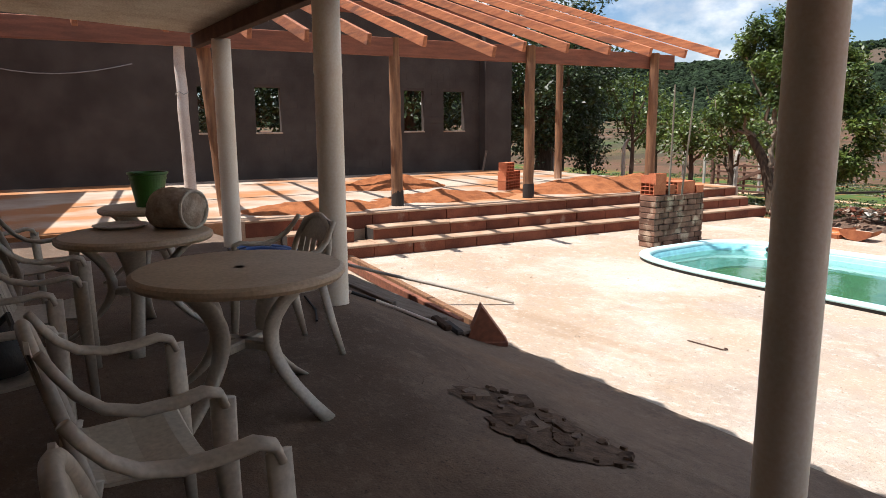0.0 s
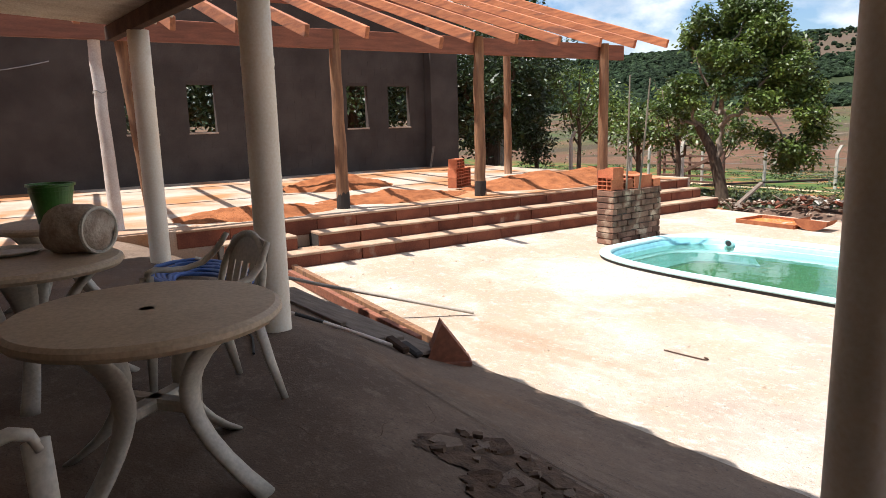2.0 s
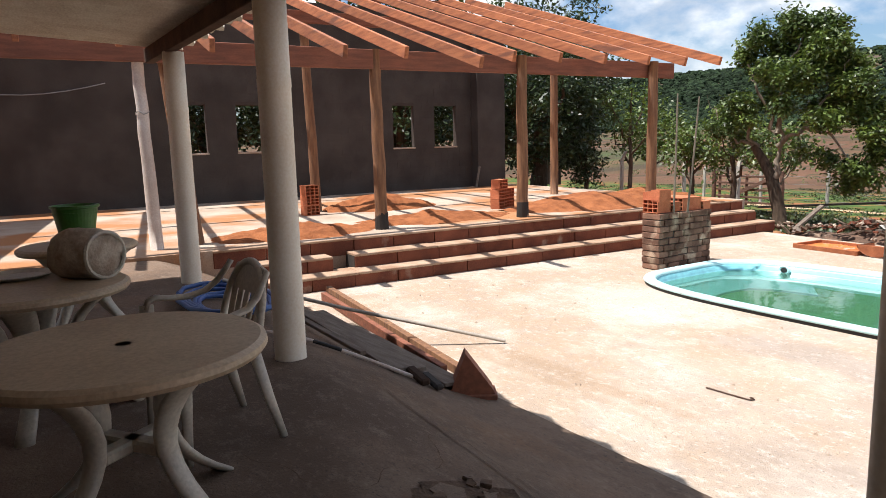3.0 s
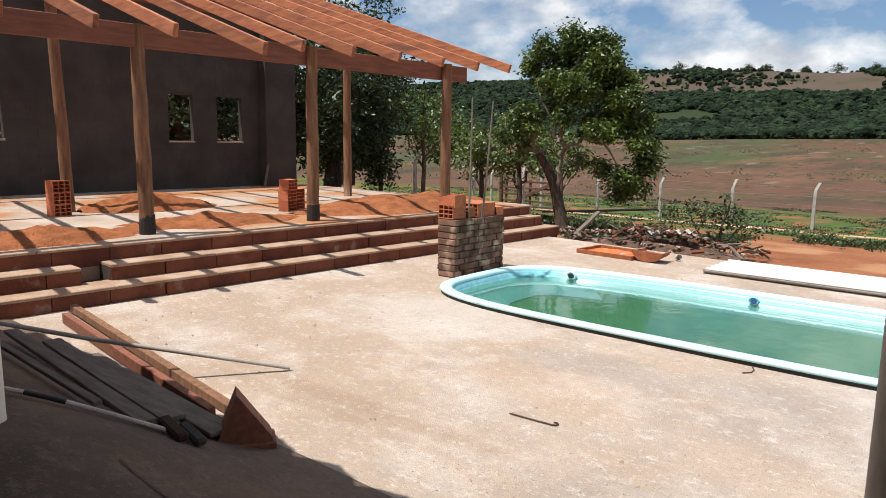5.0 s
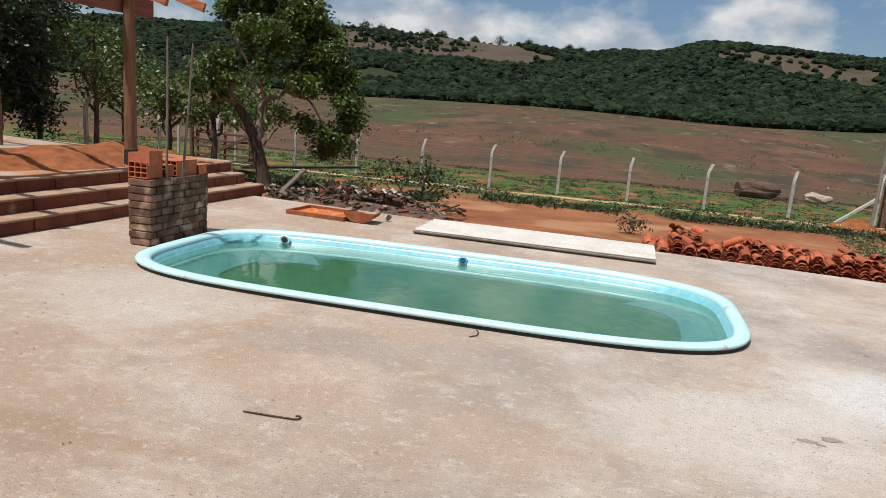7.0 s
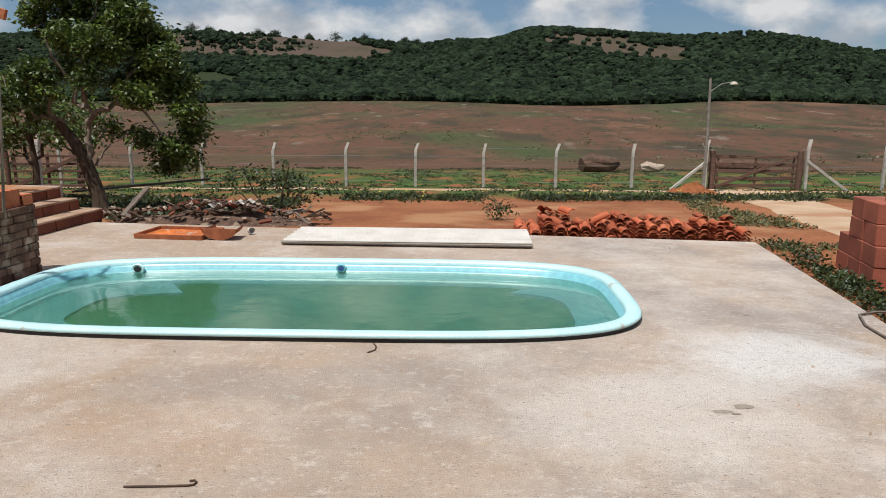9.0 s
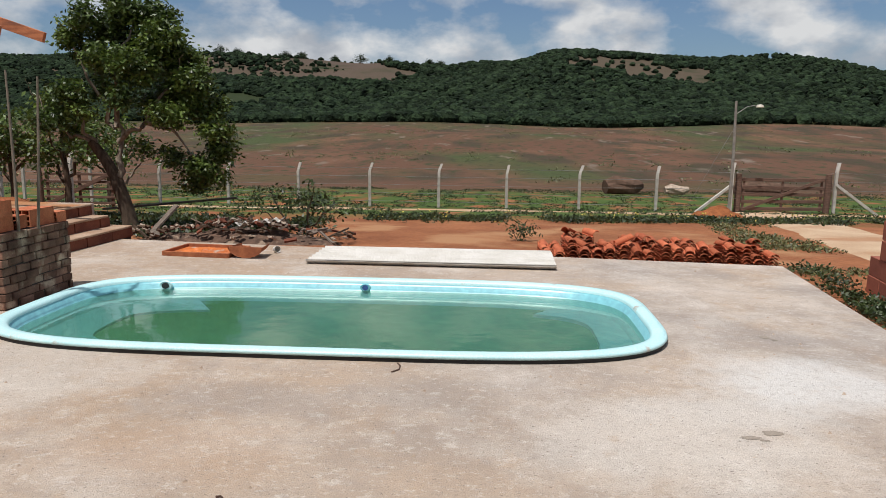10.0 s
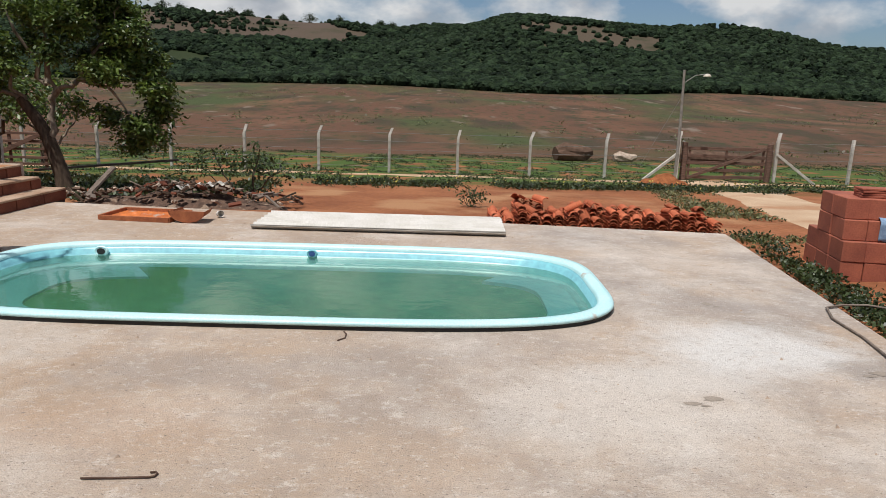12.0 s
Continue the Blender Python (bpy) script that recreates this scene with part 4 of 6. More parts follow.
resin_table(-4.55, -0.98, 5, r=0.40)


def flat_bar(pts, widths, thick, side):
    """A moulded bar with an oval section: widths along the side vector, thick across it."""
    side, sec = Vector(side), []
    pts = [Vector(p) for p in pts]
    for i, p in enumerate(pts):
        d = (pts[min(i + 1, len(pts) - 1)] - pts[max(i - 1, 0)]).normalized()
        n = d.cross(side).normalized()
        sec.append([p + side * widths[i] * math.cos(q) + n * thick * math.sin(q) for q in [2 * math.pi * k / 10 for k in range(10)]])
    return loft(sec)


def resin_chair():
    """Faces +y; a stacking armchair whose arms sweep up into a slotted back."""
    t = thing("resin_chair", (0, 0, 0), "white plastic stacking armchair with slotted back", "chair", "veranda chairs")
    sec = []
    for y, z, w in ((-0.13, 0.405, 0.19), (-0.06, 0.39, 0.205), (0.05, 0.39, 0.215), (0.15, 0.405, 0.22), (0.195, 0.402, 0.22), (0.21, 0.375, 0.216)):
        s = [(w * f, y, z + 0.02 * f * f) for f in [i / 8 * 2 - 1 for i in range(9)]]
        sec.append(s + [(x, y, z2 - 0.012) for x, y, z2 in reversed(s)])
    part("seat", loft(sec), M["plastic"], t, smooth=False)

    def back(z):
        return -0.10 - 0.085 * (z - 0.40) / 0.40

    bow = []
    for i in range(21):
        a = math.pi * i / 20
        z = 0.40 + 0.40 * math.sin(a) ** 0.5
        bow.append((0.225 * math.cos(a) * (1 - 0.08 * math.sin(a)), back(z) - 0.02 * math.sin(a), z))
    part("back_frame", tube(bow, 0.019, 8), M["plastic"], t, smooth=True)
    part("top_panel", loft([[(0.20 * f * (1 - 0.12 * k), back(z) - 0.02 + dy, z - 0.02 * abs(f) ** 3 * k) for f in [i / 6 - 1 for i in range(13)]] for k, z, dy in ((0, 0.66, 0.006), (0, 0.73, 0.006), (1, 0.795, 0.006), (1, 0.795, -0.006), (0, 0.73, -0.006), (0, 0.66, -0.006))], closed=False, cap=False), M["plastic"], t)
    for k in range(5):
        x = -0.15 + 0.075 * k
        part("back_slat", bar((x * 0.9, back(0.41), 0.41), (x, back(0.67) - 0.02, 0.67), 0.05, 0.010, 0.002), M["plastic"], t)
    for sx in (-1, 1):
        arm = [(0.222 * sx, -0.185, 0.785), (0.236 * sx, -0.155, 0.735), (0.258 * sx, -0.115, 0.68), (0.275 * sx, -0.06, 0.638), (0.286 * sx, 0.02, 0.618), (0.29 * sx, 0.11, 0.622), (0.288 * sx, 0.175, 0.635), (0.286 * sx, 0.212, 0.622), (0.284 * sx, 0.226, 0.585)]
        part("armrest", flat_bar(arm, (0.018, 0.022, 0.026, 0.03, 0.033, 0.034, 0.034, 0.033, 0.03), 0.014, (1, 0, 0)), M["plastic"], t, smooth=True)
        for pts, ws in (([(0.284 * sx, 0.222, 0.605), (0.268 * sx, 0.226, 0.42), (0.282 * sx, 0.245, 0.0)], (0.034, 0.033, 0.019)), ([(0.215 * sx, -0.10, 0.43), (0.232 * sx, -0.15, 0.2), (0.25 * sx, -0.205, 0.0)], (0.032, 0.028, 0.018))):
            part("leg", flat_bar(pts, ws, 0.017, (0.25 * sx, 0.97, 0)), M["plastic"], t, smooth=True)
    return t


chair = resin_chair()
chair.matrix_basis = pose(-0.365, -1.86, FZ, 0, 0, 0)
for x, y, rz in ((0.57, -1.86, -3), (-1.30, -2.16, -4), (-2.12, -0.68, 184), (-3.55, -1.98, 20), (-2.2, -1.97, -8)):
    copy_thing(chair, pose(x, y, FZ, 0, 0, rz))

# striped cloth bag lying on the second table
bag = thing("cloth_bag", (-3.03, -1.11, FZ + 0.675), "pale crumpled striped cloth bag lying on the table", "bag", rz=35)
sec = []
for i in range(9):
    f = i / 8
    r = (0.05, 0.105, 0.135, 0.14, 0.145, 0.14, 0.135, 0.13, 0.115)[i]
    sec.append([(-0.17 + 0.34 * f + 0.012 * math.sin(3 * q), r * 1.05 * math.cos(q) * (1 + 0.06 * math.sin(5 * q + i)), max(0.002, 0.125 * 1.0 + r * math.sin(q) * (1.0 + 0.07 * math.cos(4 * q + i)))) for q in [2 * math.pi * k / 18 for k in range(18)]])
part("body", loft(sec), M["basket"], bag, smooth=True)
part("hem", tube([(0.17, 0.125 * math.cos(q), 0.125 + 0.12 * math.sin(q)) for q in [2 * math.pi * k / 20 for k in range(21)]], 0.012, 6), M["plastic"], bag, "light hem")
plate = part("tray", lathe([(0.0, 0.004), (0.13, 0.004), (0.17, 0.022), (0.175, 0.018), (0.135, 0.0), (0.0, 0.0)], 28), M["plastic"])
plate.matrix_basis = pose(-3.24, -1.40, FZ + 0.677)
tagged(plate, "shallow white plastic tray on the table", "tray")
sack = thing("black_bag", (-1.30, -2.14, FZ + 0.405), "small black bag dropped on a chair seat", "bag")
part("body", lathe([(0.0, 0.0), (0.11, 0.01), (0.13, 0.08), (0.10, 0.16), (0.05, 0.2), (0.0, 0.205)], 16), M["black"], sack, smooth=True)
part("strap", tube([(0.05, 0, 0.19), (0.12, 0.05, 0.25), (0.2, 0.06, 0.22), (0.26, 0.05, 0.2)], 0.012, 6), M["black"], sack)

cab = thing("wooden_cabinet", (-4.24, -2.36, FZ), "narrow honey-coloured wooden cabinet standing on the veranda", "cabinet", rz=-20)
part("carcass", box((0, 0, 0.51), (0.40, 0.52, 0.94), None, 0.008), M["honey"], cab)
part("top", box((0, 0, 0.99), (0.44, 0.56, 0.025), None, 0.006), M["honey"], cab)
part("plinth", box((0, 0, 0.02), (0.36, 0.48, 0.04)), M["vbeam"], cab)
part("door", box((0.208, 0, 0.51), (0.018, 0.46, 0.86), None, 0.004), M["honey"], cab)
can = part("paint_can", lathe([(0.0, 0.0), (0.075, 0.0), (0.078, 0.006), (0.075, 0.012), (0.075, 0.13), (0.079, 0.135), (0.075, 0.142), (0.0, 0.138)], 24), M["greypipe"])
can.matrix_basis = pose(-4.27, -2.34, FZ + 1.0025)
tagged(can, "small grey tin standing on the wooden cabinet", "tin")
bucket = thing("green_bucket", (-4.52, -0.98, FZ + 0.675), "green plastic bucket standing on the smallest table", "bucket")
part("body", lathe([(0.0, 0.0), (0.105, 0.0), (0.15, 0.265), (0.163, 0.27), (0.163, 0.288), (0.145, 0.288), (0.10, 0.02), (0.0, 0.02)], 36), M["bucket"], bucket, smooth=False)
part("band", lathe([(0.140, 0.222), (0.147, 0.222), (0.150, 0.238), (0.143, 0.238)], 36), M["bucket"], bucket)

# ---- building clutter along the veranda's edge ----


def vz(x, y):
    return max(0.0, veranda_z(x, y)) if y < 1.42 else 0.0


def timber(name, a, b, w, h, material, label, group=""):
    t = thing(name, a, label, "timber", group)
    part("body", bar((0, 0, 0), Vector(b) - Vector(a), w, h, 0.004), M[material], t)
    return t


timber("timber_beam", (-6.95, 2.02, 0.06), (-3.15, 1.53, 0.04), 0.07, 0.07, "log", "long squared red timber lying along the slab's edge", "loose timbers")
timber("timber_beam", (-6.6, 1.80, 0.055), (-3.3, 1.37, 0.075), 0.06, 0.10, "beam", "dark squared timber lying beside another", "loose timbers")
timber("plank", (-5.5, 1.25, 0.155), (-3.05, 0.98, 0.24), 0.14, 0.03, "plank", "grey weathered plank lying on the sloping floor", "loose planks")
timber("plank", (-5.7, 1.02, 0.25), (-3.0, 0.80, 0.285), 0.10, 0.035, "plank", "grey weathered plank lying on the sloping floor", "loose planks")
timber("plank", (-5.2, 1.42, 0.05), (-2.9, 1.2, 0.13), 0.16, 0.03, "plank", "grey weathered plank lying on the sloping floor", "loose planks")
timber("plank", (-5.6, 0.72, 0.37), (-3.2, 0.62, 0.40), 0.05, 0.03, "plank", "narrow grey batten lying on the sloping floor", "loose planks")
for pts, r, m_, lab in (([(-5.3, 0.25, 0.66), (-4.6, 1.2, 0.36), (-3.8, 2.39, 0.025)], 0.017, "greypipe", "long grey pipe leaning from the veranda down to the slab"),
                        ([(-3.3, -0.12, 0.545), (-2.9, -0.2, 0.54), (-2.6, -0.32, 0.545)], 0.008, "black", "short black cable end on the floor")):
    t = thing("pipe", pts[0], lab, "pipe")
    part("body", tube([Vector(p) - Vector(pts[0]) for p in pts], r, 10), M[m_], t, smooth=True)
wedge = thing("timber_wedge", (-2.88, 1.33, 0.02), "triangular dark red timber offcut standing on edge", "timber offcut", rz=58)
bm = bmesh.new()
tri_ = [(-0.17, 0.02), (0.17, 0.02), (0.16, 0.06), (-0.04, 0.34)]
lo, hi = [bm.verts.new((x, -0.085, z)) for x, z in tri_], [bm.verts.new((x, 0.085, z)) for x, z in tri_]
bm.faces.new(lo), bm.faces.new(hi[::-1])
for k in range(4):
    bm.faces.new((lo[k], hi[k], hi[(k + 1) % 4], lo[(k + 1) % 4]))
bmesh.ops.recalc_face_normals(bm, faces=bm.faces)
part("body", bm, M["beam"], wedge)
part("foot", box((0.0, 0, 0.012), (0.37, 0.22, 0.04), None, 0.006), M["beam"], wedge)
broom = thing("broom", (-3.62, 0.07, 0.0), "old broom with a white and black handle lying on the floor", "broom")


def along(f):
    x, y = -3.62 + 0.80 * f, 0.07 + 0.84 * f
    return Vector((x + 3.62, y - 0.07, vz(x, y) + 0.03))


for f0, f1, m_, lab in ((0.0, 0.30, "whitecol", ""), (0.30, 0.48, "black", "black worn band"), (0.48, 0.92, "whitecol", "")):
    part("handle", tube([along(f0), along((f0 + f1) / 2), along(f1)], 0.014, 8), M[m_], broom, lab)
part("head", bar(along(0.90) + Vector((-0.10, 0.06, 0.01)), along(0.98) + Vector((0.10, -0.04, 0.02)), 0.07, 0.05, 0.012), M["vbeam"], broom, "dark wooden head")
part("bristles", bar(along(0.97) + Vector((-0.09, 0.08, 0.0)), along(1.05) + Vector((0.10, -0.02, 0.01)), 0.07, 0.045, 0.015), M["tar"], broom, "worn black bristles")
hose = thing("blue_hose", (-4.7, 0.1, 0.54), "coil of blue plastic hose heaped on the floor", "hose")
g = random.Random(21)
for k in range(5):
    pts = [(0.72 * math.cos(a * 0.5 + k) * (0.6 + 0.1 * k) + g.uniform(-0.05, 0.05), 0.34 * math.sin(a * 0.5 + k) * (0.6 + 0.12 * k), 0.022 + 0.016 * k + 0.008 * math.sin(a + k)) for a in range(14)]
    part("loop", tube(pts, 0.021, 8), M["bluehose"], hose, smooth=True)

# broken patch in the veranda floor: loose shards
g = random.Random(33)
shards = thing("broken_cement", (-0.72, 0.05, 0.36), "patch of broken cement shards in the floor", "rubble")
for k in range(46):
    a, r = g.uniform(0, 6.28), g.random() ** 0.6
    x, y = 0.55 * r * math.cos(a), 0.33 * r * math.sin(a)
    z = vz(-0.72 + x, 0.05 + y) - 0.36
    s = g.uniform(0.012, 0.05) if k > 7 else g.uniform(0.06, 0.11)
    bm = bmesh.new()
    n = g.randint(4, 6)
    rim_ = [(s * g.uniform(0.6, 1.1) * math.cos(6.28 * i / n), s * g.uniform(0.6, 1.1) * math.sin(6.28 * i / n)) for i in range(n)]
    lo, hi = [bm.verts.new((*p, -0.012)) for p in rim_], [bm.verts.new((p[0] * 0.9, p[1] * 0.9, 0.012)) for p in rim_]
    bm.faces.new(lo[::-1]), bm.faces.new(hi)
    for i in range(n):
        bm.faces.new((lo[i], lo[(i + 1) % n], hi[(i + 1) % n], hi[i]))
    o = part("shard", bm, M["floor" if k % 4 == 0 else "rubble"], shards)
    o.matrix_basis = pose(x, y, z + 0.008, g.uniform(-14, 4), g.uniform(-10, 10), g.uniform(0, 360))

# ---- terrace things ----


def heap(name, x, y, z, rx, ry, h, seed, material, label):
    bm = bmesh.new()
    n, m_ = 34, 26
    rows_ = []
    for j in range(m_ + 1):
        row = []
        for i in range(n + 1):
            u, v = i / n * 2 - 1, j / m_ * 2 - 1
            d = math.hypot(u, v) + 0.22 * noise.noise((u * 2.2, v * 2.2, seed))
            zz = h * max(0, 1 - d) ** 0.8 * (1 + 0.35 * noise.noise((u * 3, v * 3, seed + 9))) + 0.03 * noise.noise((u * 9, v * 9, seed)) - 0.012
            row.append(bm.verts.new((u * rx, v * ry, zz if d < 1.0 else -0.03)))
        rows_.append(row)
    for a, b in zip(rows_, rows_[1:]):
        for k in range(n):
            bm.faces.new((a[k], a[k + 1], b[k + 1], b[k]))
    o = part(name, bm, M[material], smooth=True)
    o.matrix_basis = pose(x, y, z, 0, 0, 86)
    return tagged(o, label, "dirt heap", "dirt heaps")


heap("dirt_mound", -11.6, 5.3, TZ, 1.25, 0.9, 0.30, 1, "dirt", "heap of loose red earth dumped on the terrace")
heap("dirt_mound", -8.9, 4.9, TZ, 1.5, 0.75, 0.15, 2, "dirt", "low spread heap of red earth on the terrace")
heap("dirt_mound", -8.7, 8.6, TZ, 2.1, 1.1, 0.28, 3, "dirt", "heap of loose red earth dumped on the terrace")
heap("dirt_mound", -8.7, 2.3, TZ, 1.3, 0.75, 0.17, 4, "dirt", "low spread heap of red earth on the terrace")
heap("dirt_mound", -9.6, 11.0, TZ - 0.1, 1.6, 0.9, 0.30, 5, "dirt", "heap of loose red earth beyond the terrace")
st = thing("clay_block_stack", (-9.5, 6.8, TZ), "small stack of hollow clay blocks on the terrace", "bricks", "block stacks", rz=20)
for i, (x, y, z) in enumerate(((0, 0, 0.095), (0, 0, 0.285), (0.02, 0, 0.475), (-0.05, 0.36, 0.095), (-0.05, 0.36, 0.285))):
    hollow_block(st, (x, y, z), 90, (0.29, 0.2, 0.185))
st = thing("clay_block_stack", (-11.2, 3.6, TZ), "small stack of hollow clay blocks beside a post", "bricks", "block stacks", rz=10)
for i in range(3):
    hollow_block(st, (0, 0, 0.095 + 0.19 * i), 90, (0.29, 0.2, 0.185))
lean_ = thing("leaning_board", tuple(lt(WX + 0.5, 7.75, TZ)), "thin board leaning against the wall's pier", "board")
part("body", bar((0, 0, 0.0), (-0.12, 0.22, 0.6), 0.06, 0.02), M["plank"], lean_)
wire_ = part("cable", tube([lt(WX + 0.03, -6 + 0.4 * i, 3.7 - 0.5 * math.sin(math.pi * i / 12) - 0.02 * i) for i in range(12)], 0.012, 6), M["wire"])
tagged(wire_, "slack pale cable hanging on the block wall", "cable")

# ---- patio things ----
hook = thing("rebar_hook", (-1.96, 2.83, 0.0), "thin bent rebar with hooked end lying on the slab", "rebar")
part("body", tube([(0, 0, 0.008), (0.15, 0.01, 0.008), (0.32, 0.025, 0.008), (0.345, 0.035, 0.008), (0.35, 0.06, 0.008), (0.335, 0.075, 0.008), (0.31, 0.07, 0.008)], 0.0055, 7), M["steel"], hook)
bit = part("wire_piece", tube([(-0.99, 5.05, 0.006), (-0.96, 4.98, 0.007), (-0.96, 4.90, 0.006), (-1.01, 4.84, 0.006)], 0.006, 6), M["steel"])
tagged(bit, "short bent wire lying on the slab", "wire")
cup = part("white_cup", lathe([(0.0, 0.0), (0.04, 0.0), (0.052, 0.10), (0.048, 0.10), (0.037, 0.008), (0.0, 0.008)], 20), M["whitesheet"])
cup.matrix_basis = pose(-3.56, 10.0, 0.05, 82, 0, 40)
tagged(cup, "small white plastic cup lying on the slab", "cup")
tray = thing("mortar_tray", (-4.55, 9.85, 0.0), "shallow orange mortar tray with leftover mortar", "mortar tray", rz=-6)
for a, b in (((-0.55, -0.36), (0.5, -0.36)), ((-0.55, 0.36), (0.5, 0.36)), ((-0.55, -0.36), (-0.55, 0.36)), ((0.5, -0.36), (0.5, 0.36))):
    part("side", bar((*a, 0.035), (*b, 0.035), 0.03, 0.07, 0.004), M["rust"], tray)
part("bottom", box((-0.02, 0, 0.012), (1.05, 0.72, 0.02)), M["orange"], tray)
o = heap("mortar_lump", 0, 0, 0.02, 0.4, 0.28, 0.07, 6, "orange", "")
o.parent = tray
o.matrix_basis = pose(-0.05, 0.02, 0.02)
for k in ("category", "group", "label"):
    if k in o:
        del o[k]
scoop = thing("barrow_tub", (-3.82, 9.62, 0.0), "rusty half-round barrow tub tipped beside the tray", "barrow tub", rz=-4)
part("body", loft([[(0.27 * math.cos(a) * f, y, 0.17 + 0.16 * math.sin(a) * f) for a in [math.pi + math.pi * i / 14 for i in range(15)]] for y, f in ((-0.18, 1), (-0.16, 0.96), (0.2, 0.8))], closed=False, cap=False), M["rust"], scoop)
part("face", loft([[(0.26 * math.cos(a), y, 0.17 + 0.155 * math.sin(a)) for a in [math.pi + math.pi * i / 14 for i in range(15)]] for y in (-0.17, -0.15)]), M["rust"], scoop)
for k in range(2):
    sh = thing("roof_sheet", (-2.85, 9.12 + 0.012 * k, 0.036 + 0.012 * k), "long pale corrugated roof sheet lying in a stack", "roof sheet", "stacked roof sheets", rz=-1.5 + 0.8 * k)
    n = 48
    sec = []
    for x in (0.0, 3.52):
        prof = [(x, 1.15 * i / n, 0.026 * math.cos(2 * math.pi * i / 8)) for i in range(n + 1)]
        sec.append(prof + [(a, b, c - 0.008) for a, b, c in reversed(prof)])
    part("body", loft(sec), M["whitesheet"], sh)
garden = part("garden_hose", tube([(3.2, 4.75, 0.015), (3.28, 5.2, 0.015), (3.30, 5.7, 0.015), (3.42, 6.02, 0.02), (3.62, 6.12, 0.02), (3.85, 6.1, 0.03), (4.1, 6.0, 0.02)], 0.011, 8), M["plank"], smooth=True)
tagged(garden, "dark garden hose curling over the slab's edge", "hose")

# pile of clay roof tiles beside the slab
pile = thing("roof_tile_pile", (2.4, 11.0, -0.16), "long pile of orange clay roof tiles stacked on edge", "roof tiles")
bm = bmesh.new()
prof = [(0.10 * math.cos(math.pi * i / 8), 0.07 * math.sin(math.pi * i / 8)) for i in range(9)]
prof = [(-0.16, 0.03)] + [(-0.14, 0.0)] + [(x, z) for x, z in reversed(prof)] + [(0.125, 0.012)]
sec = []
for y, s in ((-0.2, 1.0), (0.2, 0.9)):
    sec.append([(x * s, y, z) for x, z in prof] + [(x * s, y, z - 0.014) for x, z in reversed(prof)])
tile0 = part("tile", loft([[(x * 0.64, y * 0.72, z * 0.7) for x, y, z in s_] for s_ in sec]), M["tile"], pile)
tile_mesh = tile0.data
g = random.Random(9)
first = True
for row in range(3):
    for i in range(18):
        x = -1.75 + 0.192 * i + g.uniform(-0.02, 0.02)
        n_lay = g.randint(5, 8) if i > 1 else 4
        lean_x, turn = g.uniform(-9, 9), g.uniform(-9, 9)
        for lay in range(n_lay):
            y = -0.72 + 0.36 * row - 0.14 * x + g.uniform(-0.02, 0.02)
            z = 0.03 + 0.046 * lay
            m_ = pose(x + 0.012 * lay * math.sin(radians(lean_x)), y, z, g.uniform(-6, 8), lean_x + g.uniform(-5, 5), turn + g.uniform(-5, 5) + (180 if row == 1 else 0))
            if lay == n_lay - 1 and g.random() < 0.12:
                m_ = pose(x, y, z + 0.05, g.uniform(-25, 25), g.uniform(-35, 35), g.uniform(0, 180))
            if first:
                tile0.matrix_basis, first = m_, False
                continue
            o = from_mesh("tile", tile_mesh, M["tile"], pile)
            o.matrix_basis = m_

# stack of large clay blocks by the slab's corner
stack = thing("clay_block_stack", (4.44, 7.62, -0.14), "stepped stack of large smooth clay blocks beside the slab", "bricks", "block stacks", rz=-9)
BX, BY, BZ = 0.26, 0.385, 0.245
bm = bmesh.new()
box((0, 0, 0), (BX - 0.006, BY - 0.006, BZ - 0.004), None, 0.008, bm)
blk = part("block", bm, M["stackclay"], stack)
g, first = random.Random(12), True
for lay, (across, deep, y_off) in enumerate(((7, 3, 0.0), (4, 3, 0.0), (3, 2, 0.06), (2, 2, 0.10))):
    for i in range(across):
        for j in range(deep):
            m_ = pose(BX * (i + 0.5) + g.uniform(-0.01, 0.01), BY * (j + 0.5) + y_off + g.uniform(-0.01, 0.01), BZ * (lay + 0.5), 0, 0, g.uniform(-2, 2))
            if first:
                blk.matrix_basis, first = m_, False
                continue
            o = from_mesh("block", blk.data, M["stackclay"], stack)
            o.matrix_basis = m_
for k in range(4):
    slabs = part("flat_tile", box((0.37, 0.32, 4 * BZ + 0.014 + 0.028 * k), (0.34, 0.24, 0.024), pose(0, 0, 0, 0, 0, g.uniform(-6, 6)), 0.004), M["stackclay"], stack)
rag = thing("blue_cloth", (4.96, 7.583, 0.595), "faded blue cloth hung over the block stack", "cloth", rz=-9)
bm = bmesh.new()
rows_ = [[bm.verts.new((-0.14 + 0.28 * i / 8 + 0.02 * noise.noise((i, j, 1)), (0.20 - 0.085 * j if j < 3 else -0.012) + 0.02 * noise.noise((i * 0.6, j * 0.5, 4)) * (j > 2), (0.03 if j < 3 else 0.02 - 0.036 * (j - 2)) + 0.012 * noise.noise((i * 0.7, 3, j)))) for i in range(9)] for j in range(10)]
for a, b in zip(rows_, rows_[1:]):
    for k in range(8):
        bm.faces.new((a[k], a[k + 1], b[k + 1], b[k]))
ob = part("fabric", bm, M["cloth"], rag, smooth=True)
sol = ob.modifiers.new("thickness", "SOLIDIFY")
sol.thickness = 0.006

# ---- yard: rubble, saplings, weeds ----


def stuff(name, verts, faces, material, label, category):
    o = from_mesh(name, mesh_of(name, verts, faces), material)
    return tagged(o, label, category, kind="stuff")


